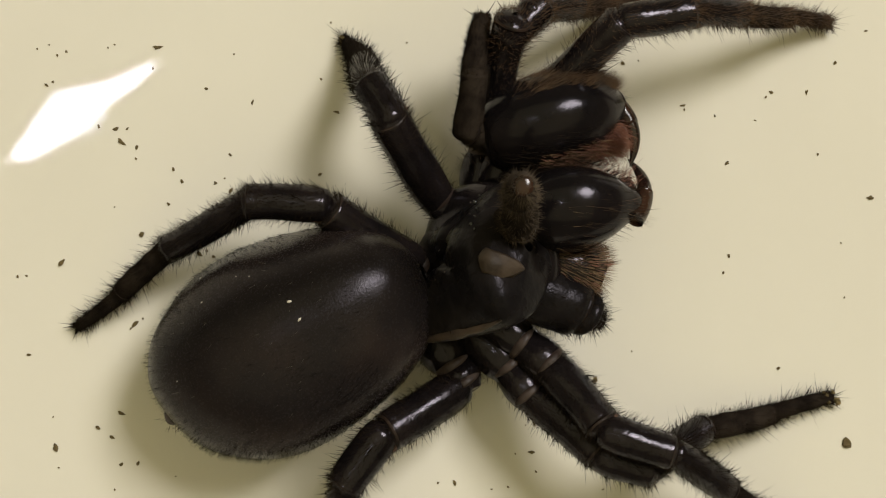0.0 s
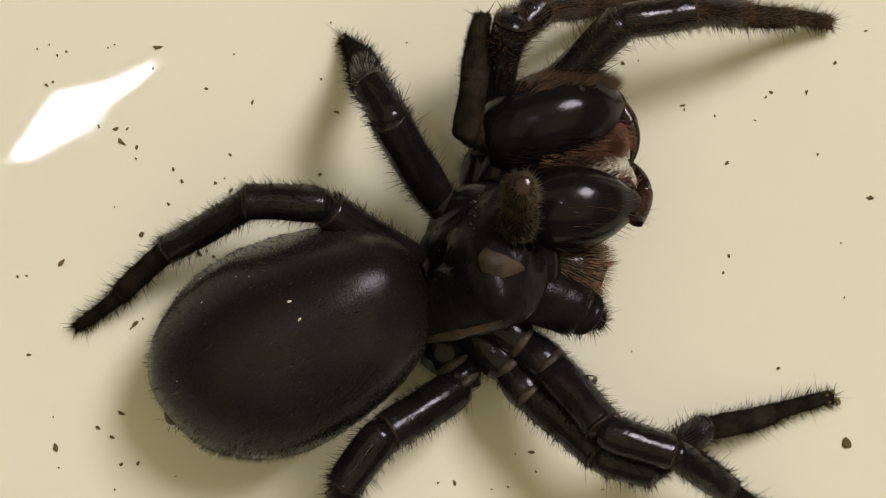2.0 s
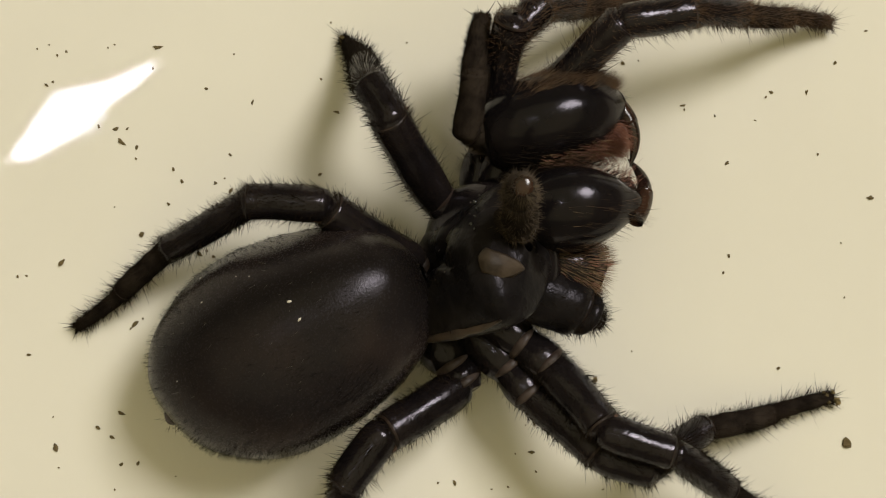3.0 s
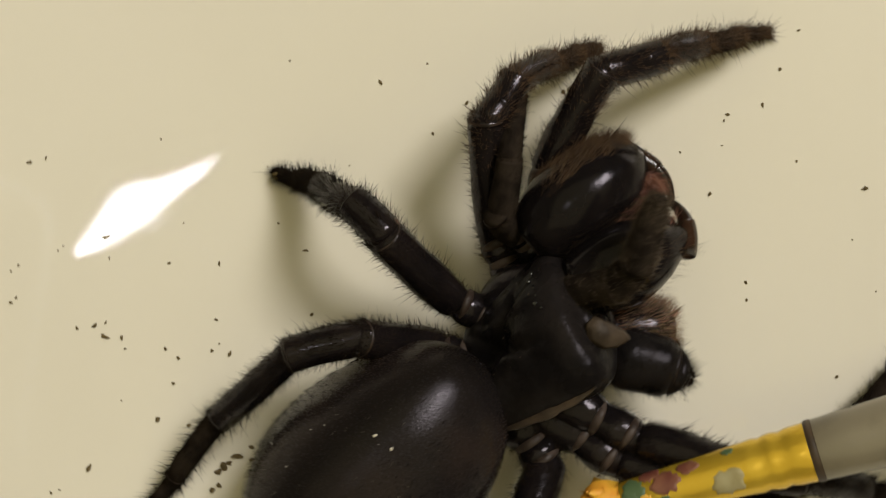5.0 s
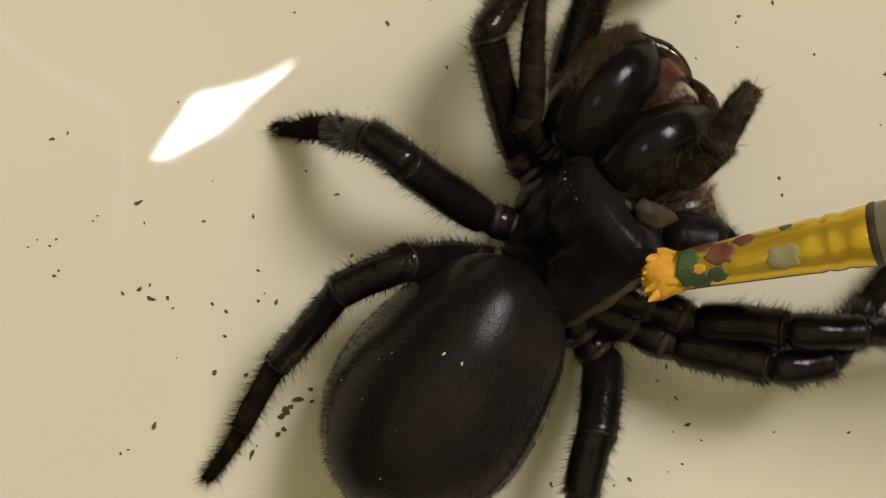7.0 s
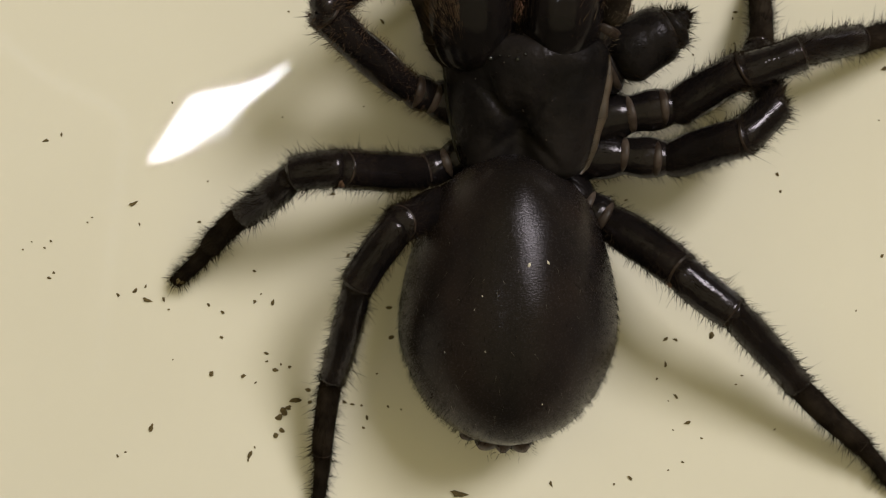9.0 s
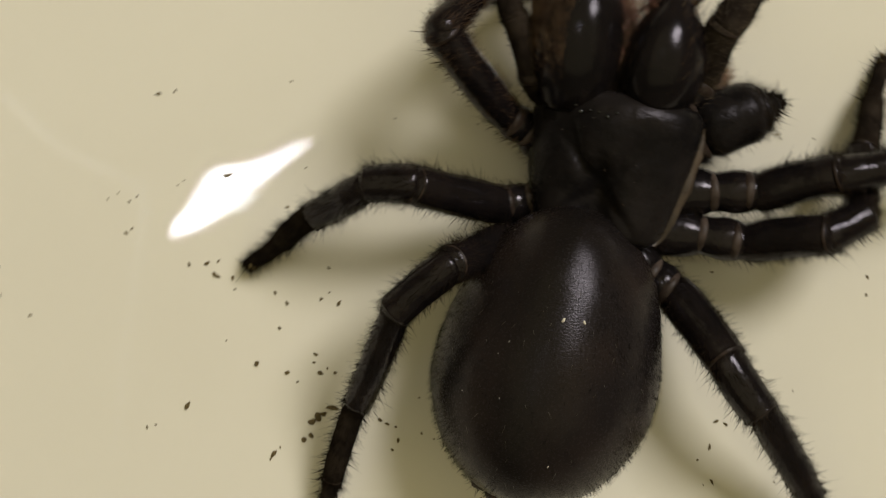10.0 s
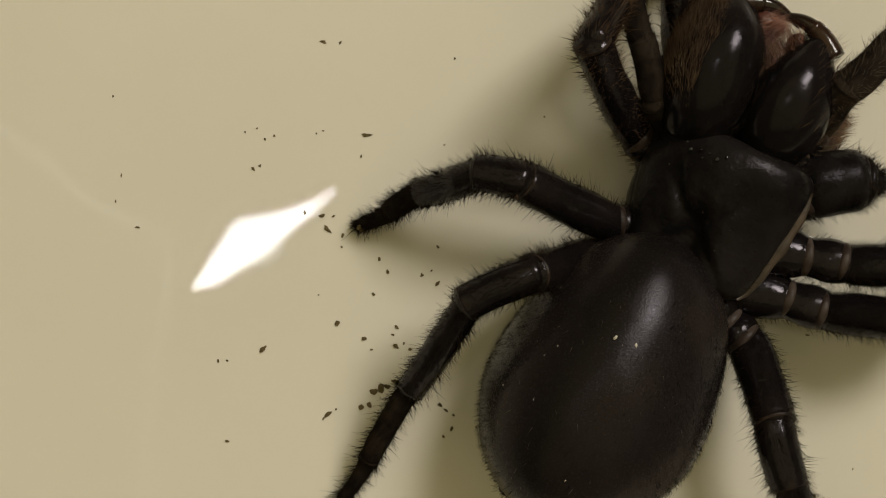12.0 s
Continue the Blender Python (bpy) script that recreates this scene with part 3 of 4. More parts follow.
STANCES["leg_right_3"] = (
    [(3.62, 1.15, 3), (7.19, 2.18, 4), (11.18, 4.12, 5.5), (12.85, 6.07, 5.5), (12.58, 9.79, 3), (13.54, 13.4, 1.5), (14.2, 16.73, 0.4)],
    [(3.69, 3.43, 3), (8.27, 4.85, 4), (12.73, 7.5, 5.5), (14.61, 9.8, 5.5), (14.64, 13.26, 3), (14.64, 16.93, 1.5), (14.01, 20.52, 0.4)],
    [(2.31, 0.57, 3), (8.14, 0.31, 4), (11.02, 1.31, 6), (12.7, 2.93, 5.5), (12.36, 5.97, 3.5), (12.68, 8.58, 1.5), (12.84, 10.83, 0.4)],
    [(-0.18, -0.51, 3), (4.95, 0.60, 4), (7.59, 1.57, 6), (9.63, 3.05, 5.5), (9.42, 6.38, 3.5), (9.58, 9.13, 1.5), (10.02, 11.41, 0.4)])
STANCES["leg_right_4"] = (
    [(3.02, -0.95, 3), (5.52, -0.63, 3.5), (6.08, -5.23, 5.5), (7.6, -7.88, 5.5), (11.8, -11.32, 3), (15.97, -14.1, 1.4), (18.75, -15.65, 0.4)],
    [(2.87, 2.61, 3), (6.31, 2.0, 3.5), (8.18, -1.11, 5.5), (9.49, -3.8, 5.5), (13.32, -8.35, 3), (16.81, -12.07, 1.4), (19.08, -14.43, 0.4)],
    [(2.06, -1.17, 3), (4.95, -2.99, 3.5), (8.26, -5.27, 5.5), (10.84, -7.23, 5.5), (14.76, -10.99, 3), (18.42, -14.13, 1.4), (20.52, -16.44, 0.4)],
    [(-1.02, -1.61, 3), (2.08, -2.66, 3.5), (4.47, -5.29, 5.5), (6.68, -7.68, 5.5), (10.16, -10.68, 3), (13.37, -13.57, 1.4), (15.33, -15.55, 0.4)])
STANCES["palp_left"] = (
    [(-3.12, 6.28, 3.8), (-4.67, 5.93, 4.8), (-5.98, 4.23, 6.5), (-8.0, 5.48, 7), (-10.39, 6.99, 6)],
    [(-2.24, 8.25, 4), (-3.85, 7.9, 5), (-4.69, 7.86, 6), (-6.6, 10.24, 7), (-8.5, 12.64, 6)],
    [(-2.13, 4.19, 4), (-3.28, 5.2, 5), (-4.05, 6.03, 6.5), (-5.01, 8.16, 7), (-5.97, 10.98, 6)],
    [(-4.88, 4.02, 4), (-6.48, 4.71, 5), (-7.58, 4.96, 6.5), (-9.57, 7.1, 7), (-11.33, 9.4, 6)])
STANCES["palp_right"] = (
    [(0.96, 3.65, 5), (-1.19, 3.5, 7), (-0.76, 4.45, 9), (-1.94, 4.85, 11.5), (-2.41, 4.80, 15.5)],
    [(1.54, 7.34, 5), (0.73, 8.91, 7), (2.38, 11.08, 9), (2.58, 12.84, 10), (1.99, 15.4, 10)],
    [(2.84, 4.15, 5), (4.44, 7.01, 6), (4.9, 9.77, 8), (5.57, 12.02, 8), (6.49, 14.79, 7)],
    [(-0.91, 4.87, 5), (-0.37, 7.65, 6), (-0.25, 9.53, 8), (0.52, 11.9, 8), (1.73, 14.57, 7)])
STANCES["abdomen"] = (
    [(0.64, -0.07, 4.6), (-0.62, -14.90, 4.4)],
    [(0.43, 3.18, 5.4), (1.64, -12.27, 5.2)],
    [(-0.13, 0.36, 4.6), (-0.18, -14.32, 4.4)],
    [(-3.36, -0.60, 5.2), (-3.15, -14.43, 5)])
STANCES["carapace"] = (
    [(0.44, 0.29, 4.1), (0.29, 3.66, 7.0)],
    [(0.99, 2.77, 4.2), (1.22, 7.83, 6.7)],
    [(0.37, -0.43, 4.8), (0.37, 5.84, 5.6)],
    [(-2.43, -1.51, 4.8), (-3.13, 5.1, 5.6)])
STANCES["chelicera_left"] = (
    [(-4.97, 4.98, 5), (-3.62, 11.85, 5)],
    [(-2.38, 8.46, 5), (-2.32, 15.3, 5)],
    [(-2.1, 4.65, 5), (-2.46, 11.50, 7)],
    [(-5.22, 4.64, 5), (-5.97, 10.91, 7)])
STANCES["chelicera_right"] = (
    [(-1.36, 4.55, 6), (0.85, 11.12, 6)],
    [(0.2, 9.18, 6), (1.47, 14.07, 6)],
    [(1.74, 4.8, 5.5), (2.03, 11.13, 7.5)],
    [(-2.06, 5.4, 5.5), (-2.28, 11.03, 7.5)])
STANCES["maxilla_right"] = (
    [(0.19, 4.33, 4.5), (3.03, 7.4, 4.5)],
    [(2.46, 7.49, 3.5), (4.93, 11.25, 3.5)],
    [(2.48, 4.3, 3), (4.63, 7.72, 3)],
    [(-0.92, 5.07, 3), (-0.09, 9.01, 3)])
STANCES["maxilla_left"] = (
    [(-1.01, 4.06, 3), (-1.05, 9.06, 3)],
    [(0.26, 7.63, 3), (0.05, 12.52, 3)],
    [(-0.65, 4.2, 3), (-0.04, 8.57, 3)],
    [(-3.72, 4.46, 3), (-3.55, 9.32, 3)])
STANCES["soft_fold"] = (
    [(-0.02, 2.17, 10.1), (1.35, 4.03, 9.8)],
    [(2.11, 8.2, 9.2), (4.0, 9.28, 8.7)],
    [(1.72, 5.6, 7.6), (3.1, 5.53, 7.6)],
    [(-2.81, 4.19, 7.7), (-0.95, 4.72, 7.7)])

STANCE_TIMES = [(0.0, 0), (4.4, 0), (4.5, 0.05), (4.6, 0.23), (4.7, 0.40), (4.8, 0.54), (5.0, 0.80), (5.5, 1), (6.7, 1), (8.3, 2), (9.5, 2), (10.0, 2.5), (10.5, 2.74), (11.0, 3), (12.0, 3)]
# the planted left hind legs come to rest sooner, the right palp swings out later
PLANTED_TIMES = [(0.0, 0), (4.4, 0), (4.6, 0.23), (4.8, 0.54), (5.0, 0.80), (5.5, 1), (6.7, 1), (8.3, 2), (9.5, 2), (10.0, 2.56), (10.4, 3), (12.0, 3)]
ABDOMEN_TIMES = STANCE_TIMES[:-3] + [(10.5, 2.9), (11.0, 3), (12.0, 3)]
PALP_TIMES = [(0.0, 0), (4.5, 0), (4.7, 0.2), (5.0, 0.7), (5.2, 0.9), (5.4, 1), (6.7, 1), (8.3, 2), (9.5, 2), (10.0, 2.5), (10.5, 2.74), (11.0, 3), (12.0, 3)]
LEG_PARTS = ("femur", "patella", "tibia", "metatarsus", "tarsus")
PALP_PARTS = ("femur", "patella", "tarsus")


def bone(p, q, roll=0.0):
    """The pose of a piece that lies from p to q (mm), its middle between them, its +Y along the way."""
    p, q = Vector(p) * MM, Vector(q) * MM
    y = (q - p).normalized()
    x = y.cross(Vector((0, 0, 1)))
    x = x.normalized() if x.length > 1e-4 else Vector((1, 0, 0))
    z = x.cross(y)
    m = Matrix((x, y, z)).transposed().to_4x4()
    return Matrix.Translation((p + q) / 2) @ m @ pose(0, 0, 0, 0, roll, 0)


def reach(name, i):
    spans = [(Vector(s[i + 1]) - Vector(s[i])).length for s in STANCES[name]]
    return sum(spans) / len(spans)


spider = thing("spider", "large glossy black hairy trapdoor spider lying in the dish", "spider")
moving = []       # object, its poses in the four stances, its times


def add_piece(ob, poses, parent_poses=None, times=STANCE_TIMES):
    moving.append((ob, poses if parent_poses is None else [a.inverted() @ b for a, b in zip(parent_poses, poses)], times))


def between(poses, s):
    """The pose at stance s, which may lie between two of the stances."""
    k = min(int(s), len(poses) - 2)
    return poses[k].lerp(poses[k + 1], s - k)


def fold_pose(p, j, q, off):
    """A pose at the joint j, moved by off mm into the inside of its bend and a little outwards from the ground."""
    p, j, q = Vector(p), Vector(j), Vector(q)
    inner = (p - j).normalized() + (q - j).normalized()
    along = (q - p).normalized()
    flat = Vector((0, 0, 1)).cross(along).normalized()
    flat *= 1 if flat.dot(inner) >= 0 else -1
    way = (flat * 0.95 + Vector((0, 0, 0.2))).normalized()
    return bone(j + way * off - along * 0.4, j + way * off + along * 0.4)


def build_limb(name, kind, names, radii, hairs, hair_length):
    rng = random.Random(name)
    joints = STANCES[name]
    times = PLANTED_TIMES if name in ("leg_left_3", "leg_left_4") else ABDOMEN_TIMES if name == "leg_right_4" else PALP_TIMES if name == "palp_right" else STANCE_TIMES
    mats = [M_SHELL if name == "leg_right_1" else M_CHITIN, M_MEMBRANE, M_BACKLITFUZZ if name == "palp_right" else M_PALPHAIR if name in ("leg_left_1", "leg_left_2") else M_HAIR, M_CUFF]
    base_poses = [bone(s[0], s[1]) for s in joints]
    base = part(kind, hip(reach(name, 0) * 1.15, radii[0] * (1.16 if name in ("leg_right_2", "leg_right_3", "leg_right_4") else 1.0), rng), mats, spider)
    add_piece(base, base_poses, times=times)
    for i, (piece, r) in enumerate(zip(names, radii[1:])):
        if i + 2 >= len(joints[0]):
            break
        last = i == len(names) - 1
        r *= {"leg_left_1": 0.86, "leg_left_2": 0.82, "leg_left_3": 0.91, "leg_left_4": 0.88, "leg_right_2": 0.93, "leg_right_3": 0.93, "leg_right_4": 0.96}.get(name, 1.0)
        nxt = radii[i + 2] if i + 2 < len(radii) else r * 0.7
        prof = [r * 0.93, r * 1.05, r * 1.01, (r + nxt) / 2 * 1.0] if not last else [r * 0.95, r * 1.0, r * 0.9, r * 0.62]
        if name == "leg_right_1" and i == 1:
            prof = [r * 1.25, r * 1.0, r * 0.5, r * 0.12]
        bm = limb_segment(reach(name, i + 1) + 0.95, prof, rng, hairs[i], hair_length, 0.08 * (1 if i % 2 else -1), not last, last and kind == "leg")
        ob = part(piece, bm, mats if piece in ("femur", "patella", "tibia") and kind == "leg" else [M_DISTAL] + mats[1:], base)
        add_piece(ob, [bone(s[i + 1], s[i + 2]) for s in joints], base_poses, times)
        if kind == "palp" and last:
            bm = bmesh.new()
            bmesh.ops.create_uvsphere(bm, u_segments=18, v_segments=12, radius=1)
            for v in bm.verts:
                v.co = Vector((v.co.x, v.co.y * 0.35, v.co.z)) * r * 0.6 * MM * (1 + 0.2 * noise.noise(v.co * 3))
            pad = part("claw_pad", bm, M_FANGBASE, base, "dark rusty pad at the tip of the palp")
            add_piece(pad, [bone(s[i + 1], s[i + 2]) @ pose(0, (reach(name, i + 1) / 2 + 0.33) * MM, 0) for s in joints], base_poses, times)
        if kind == "leg" and piece in ("tibia", "metatarsus", "patella") and name != "leg_right_1":
            bm = bmesh.new()
            bmesh.ops.create_uvsphere(bm, u_segments=14, v_segments=9, radius=1)
            for v in bm.verts:
                v.co = Vector((v.co.x * 0.62, v.co.y * 0.75, v.co.z * 0.5)) * r * 0.62 * MM * (1 + 0.3 * noise.noise(v.co * 2.3))
            skin = part("joint_skin", bm, M_JOINTSKIN, base, "pale orange soft skin in the leg joint")
            add_piece(skin, [fold_pose(s[i], s[i + 1], s[i + 2], r * 0.68) for s in joints], base_poses, times)
        if last and name in ("leg_left_3", "leg_right_3"):
            for _ in range(9 if name == "leg_right_3" else 6):
                bm = bmesh.new()
                bmesh.ops.create_icosphere(bm, subdivisions=1, radius=rng.uniform(0.1, 0.2) * MM)
                for v in bm.verts:
                    v.co *= rng.uniform(0.5, 1.3)
                clot = part("dirt_speck", bm, M_DIRT, base, "yellow-brown speck of soil stuck to the claw")
                spot = pose(rng.uniform(-0.4, 0.4) * MM, (reach(name, i + 1) / 2 + rng.uniform(-0.1, 0.7)) * MM, rng.uniform(0, 0.3) * MM, 0, 0, rng.uniform(0, 180))
                add_piece(clot, [bone(s[i + 1], s[i + 2]) @ spot for s in joints], base_poses, times)


LEG_RADII = (0.86, 1.06, 0.98, 0.83, 0.61, 0.44)
LEG_HAIRS = (1250, 880, 1250, 1000, 760)
for leg_name in ("leg_left_1", "leg_left_2", "leg_left_3", "leg_left_4", "leg_right_1", "leg_right_2", "leg_right_3", "leg_right_4"):
    build_limb(leg_name, "leg", LEG_PARTS, (1.35, 1.5, 1.15) if leg_name == "leg_right_1" else LEG_RADII, (900, 700) if leg_name == "leg_right_1" else LEG_HAIRS, 0.66)
for palp_name in ("palp_left", "palp_right"):
    build_limb(palp_name, "palp", PALP_PARTS, (0.84, 0.84, 0.80, 0.78) if palp_name == "palp_right" else (0.74, 0.72, 0.66, 0.6), (600, 600, 1000), 0.48 if palp_name == "palp_right" else 0.34)


def build_abdomen():
    rng = random.Random(11)
    length = reach("abdomen", 0)
    outline = [(0, 0.1), (0.02, 0.28), (0.08, 0.52), (0.2, 0.76), (0.35, 0.905), (0.48, 0.98), (0.58, 1.0), (0.7, 0.955), (0.83, 0.79), (0.92, 0.57), (0.98, 0.28), (1, 0.05)]
    bm = bmesh.new()
    n = 48
    us = [0.5 - 0.5 * math.cos(math.pi * i / n) for i in range(n + 1)]
    spine = [Vector((0, (u - 0.5) * length, 0)) * MM for u in us]
    rr = [5.5 * smooth_profile(outline, u) * MM for u in us]
    tube(bm, spine, rr, 96, 1.0, 0.81)
    def back(u):
        return 0.88 * max(0.3, smooth_profile(outline, u)) ** -0.3

    def ridge(w):
        """Height of the back at a share w of its half width: a rounded ridge, steeper than a circle."""
        return max(0.0, 1 - w * w) ** 0.68

    for v in bm.verts:
        r = 5.5 * MM * smooth_profile(outline, v.co.y / (length * MM) + 0.5)
        if v.co.z > 0:
            v.co.z = 0.81 * r * ridge(min(1, abs(v.co.x) / r))
        v.co.z *= back(v.co.y / (length * MM) + 0.5) / 0.81
        v.co += v.co.normalized() * noise.noise(v.co * 500) * 0.06 * MM
    ob = part("abdomen", bm, M_VELVET, spider, "velvety dark brown egg-shaped abdomen")
    bm = bmesh.new()
    for _ in range(13000):
        u = rng.uniform(0.02, 0.99)
        a = rng.uniform(0, 2 * math.pi)
        if math.sin(a) > rng.uniform(0.2, 1.3):
            continue
        r = 5.5 * smooth_profile(outline, u)
        out = Vector((math.cos(a), 0, math.sin(a)))
        p = Vector((math.cos(a) * r, (u - 0.5) * length, (ridge(math.cos(a)) if math.sin(a) > 0 else math.sin(a)) * r * back(u))) * MM
        hair(bm, p * 0.995, out + Vector((rng.uniform(-0.4, 0.4), rng.uniform(0.6, 2.0), rng.uniform(-0.3, 0.3))), rng.uniform(0.15, 0.42) * MM, 0.0105 * MM, 0)
    tagged(part("fine_hair", bm, M_FINEHAIR, ob), kind="stuff")
    bm = bmesh.new()
    for _ in range(70):
        u, a = rng.uniform(0.25, 0.95), rng.uniform(0.5, 2.7)
        r = 5.5 * smooth_profile(outline, u)
        p = Vector((math.cos(a) * r, (u - 0.5) * length, ridge(math.cos(a)) * r * back(u) + 0.02)) * MM
        hair(bm, p, Vector((rng.uniform(-0.8, 0.8), 1, 0.12 * math.sin(a))), rng.uniform(0.2, 0.5) * MM, 0.011 * MM, 0)
    tagged(part("pale_hair", bm, M_PALEHAIR, ob, "scattered pale short hairs"), kind="stuff")
    poses = [bone(*s, roll=r) @ pose(0, 0, 0, p, 0, 0) for s, r, p in zip(STANCES["abdomen"], (30, 26, 0, 20), (-14, -4, 0, 0))]
    add_piece(ob, poses, times=ABDOMEN_TIMES)
    for x, y, s in ((-0.75, 0.478, 0.6), (0.85, 0.474, 0.66), (0.05, 0.48, 0.5), (1.6, 0.45, 0.5)):
        bm = bmesh.new()
        pts = [Vector((0, 0.16 * k - 0.5, 0)) * MM for k in range(9)]
        tube(bm, pts, [s * f * MM for f in (0.7, 0.9, 1.0, 1.04, 1.03, 0.97, 0.84, 0.62, 0.25)], 18)
        for _ in range(60):
            a = rng.uniform(0, 6.28)
            hair(bm, Vector((math.cos(a) * s * 0.8, rng.uniform(-0.4, 0.9), math.sin(a) * s * 0.8)) * MM, Vector((math.cos(a), 1, math.sin(a))), 0.35 * MM, 0.014 * MM, 1)
        sp = part("spinneret", bm, [M_RUST, M_HAIR], ob, "short rusty brown spinneret")
        sp.matrix_local = pose(x * MM, y * length * MM, -0.5 * MM, -15, 0, -x * 32)
    flakes = [(-0.75, 0.375, 0.17), (-1.65, 0.365, 0.13), (-1.15, 0.385, 0.06)]
    flakes += [(rng.uniform(-3.6, 3.6), rng.uniform(0.12, 0.92), rng.choice((0.03, 0.035, 0.045, 0.06))) for _ in range(20)]
    for x, u, sz in flakes:
        r = 5.5 * smooth_profile(outline, u)
        if abs(x) > 0.9 * r:
            continue
        bm = bmesh.new()
        bmesh.ops.create_icosphere(bm, subdivisions=1, radius=sz * MM)
        for v in bm.verts:
            v.co *= rng.uniform(0.6, 1.3)
            v.co.x *= 0.45
            v.co.z *= 0.5
        sp = part("dust_glint_speck", bm, M_FOLD if sz < 0.06 else M_SPECK, ob, "pale speck, dust on the abdomen and painted glint on the carapace")
        sp.matrix_local = pose(x * MM, (u - 0.5) * length * MM, back(u) * r * ridge(x / r) * MM, 0, 0, rng.uniform(0, 180))


M_SPECK = material("pale_speck", (0.6, 0.55, 0.45), 0.6)
build_abdomen()

CARAPACE_ROLL = (-50.0, -40.0, -12.0, -20.0)


def build_carapace():
    rng = random.Random(12)
    length = 7.4
    outline = [(0, 0.45), (0.05, 0.68), (0.14, 0.79), (0.35, 0.88), (0.6, 0.96), (0.82, 1.0), (0.92, 0.95), (0.965, 0.82), (0.99, 0.55), (1, 0.12)]
    bm = bmesh.new()
    n = 64
    us = [i / n for i in range(n + 1)]
    tube(bm, [Vector((0, (u - 0.5) * length, 0)) * MM for u in us], [4.15 * smooth_profile(outline, u) * MM for u in us], 96, 1.0, 0.55)
    for v in bm.verts:
        x, y = v.co.x / MM, v.co.y / MM
        if v.co.z > 0:
            ang = math.atan2(y + 0.9, x)
            rad = math.hypot(x, y + 0.9)
            groove = -0.30 * max(0, math.cos(ang * 4 + math.pi)) ** 10 * min(1, rad / 0.8) * max(0, 1 - rad / 4.4)
            groove -= 0.26 * math.exp(-((abs(x) - 0.55 - 0.42 * max(0, y + 0.9)) / 0.24) ** 2) * min(1, max(0, (y + 1.2) / 0.8)) * max(0, 1 - max(0, y - 1.2) / 1.6)
            groove += (noise.noise(v.co * 600) * 0.09 + noise.noise(v.co * 1700) * 0.035)
            head = 0.4 * math.exp(-((x / 2.0) ** 2 + ((y - 1.9) / 1.7) ** 2))
            valley = 0.55 + 0.3 * max(0, -1 - y)
            fovea = -0.9 * math.exp(-((x / valley) ** 2)) / (1 + math.exp((y + 0.2) * 3)) - 0.3 * math.exp(-((x / 1.6) ** 2 + ((y + 1.6) / 1.2) ** 2))
            v.co.z += (groove + head + fovea) * MM
    ob = part("carapace", bm, M_SHELL, spider, "smooth black carapace with dull brown margin")
    bm = bmesh.new()
    for _ in range(900):
        a, u = rng.uniform(0, 6.28), rng.uniform(0.05, 0.98)
        r = 4.15 * smooth_profile(outline, u)
        low = abs(math.cos(a)) > 0.8
        if low or rng.random() < 0.15:
            hair(bm, Vector((math.cos(a) * r, (u - 0.5) * length, math.sin(a) * r * 0.55)) * MM, Vector((math.cos(a), rng.uniform(0, 1), math.sin(a))), rng.uniform(0.2, 0.45) * MM, 0.013 * MM, 0)
    tagged(part("fine_hair", bm, M_HAIR, ob), kind="stuff")
    poses = [bone(*s, roll=r) for s, r in zip(STANCES["carapace"], CARAPACE_ROLL)]
    add_piece(ob, poses)
    for side in (-1, 1):
        bm = bmesh.new()
        pts, rr = [], []
        for i in range(15):
            u = 0.06 + 0.80 * i / 14
            pts.append(Vector((side * (4.13 * smooth_profile(outline, u)), (u - 0.5) * length, 0.12)) * MM)
            rr.append(((0.08 + 0.2 * math.sin(math.pi * i / 14) * rng.uniform(0.6, 1.15)) if side > 0 else 0.05 + 0.07 * math.sin(math.pi * i / 14)) * MM)
        tube(bm, pts, rr, 10, 1.3, 0.8, rough=0.1, rng=rng)
        part("margin", bm, M_FOLD if side > 0 else M_EDGE, ob, "dull brown soft carapace margin" if side > 0 else "grey-olive rim of the carapace")
    # Tiny pale specks paint glints on the carapace, shaped like the abdomen's dust.
    for _ in range(14):
        x, y = rng.uniform(-3, 3), rng.uniform(-2.6, 2.8)
        half = 4.15 * smooth_profile(outline, y / length + 0.5)
        bm = bmesh.new()
        bmesh.ops.create_icosphere(bm, subdivisions=1, radius=rng.choice((0.02, 0.025, 0.03, 0.04)) * MM)
        speck = part("dust_glint_speck", bm, M_FOLD, ob, "pale speck, dust on the abdomen and painted glint on the carapace")
        speck.matrix_local = pose(x * MM, y * MM, (0.55 * math.sqrt(half * half - x * x) + 0.5 * math.exp(-((x / 2.0) ** 2 + ((y - 1.9) / 1.7) ** 2))) * MM)
    for x, y, s in ((-1.3, 2.35, 0.12), (0.02, 2.35, 0.12), (-1.6, 2.6, 0.07), (0.4, 2.6, 0.07), (-0.85, 2.5, 0.06), (-0.4, 2.5, 0.06)):
        bm = bmesh.new()
        bmesh.ops.create_uvsphere(bm, u_segments=14, v_segments=9, radius=s * MM)
        eye = part("eye", bm, M_EYE, ob)
        eye.matrix_local = pose(x * MM, y * MM, (0.55 * 4.15 * smooth_profile(outline, y / length + 0.5) + 0.35) * MM)


build_carapace()


def build_sternum():
    bm = bmesh.new()
    us = [0.5 - 0.5 * math.cos(math.pi * i / 20) for i in range(21)]
    tube(bm, [Vector((0, (u - 0.5) * 7.6, 0)) * MM for u in us], [3.9 * math.sqrt(max(0.02, 1 - (2 * u - 1) ** 2)) * MM for u in us], 32, 1.0, 0.48)
    ob = part("sternum", bm, M_CHITIN, spider)
    add_piece(ob, [bone(*s) @ pose(0, 0, -1.7 * MM) for s in STANCES["carapace"]])


build_sternum()


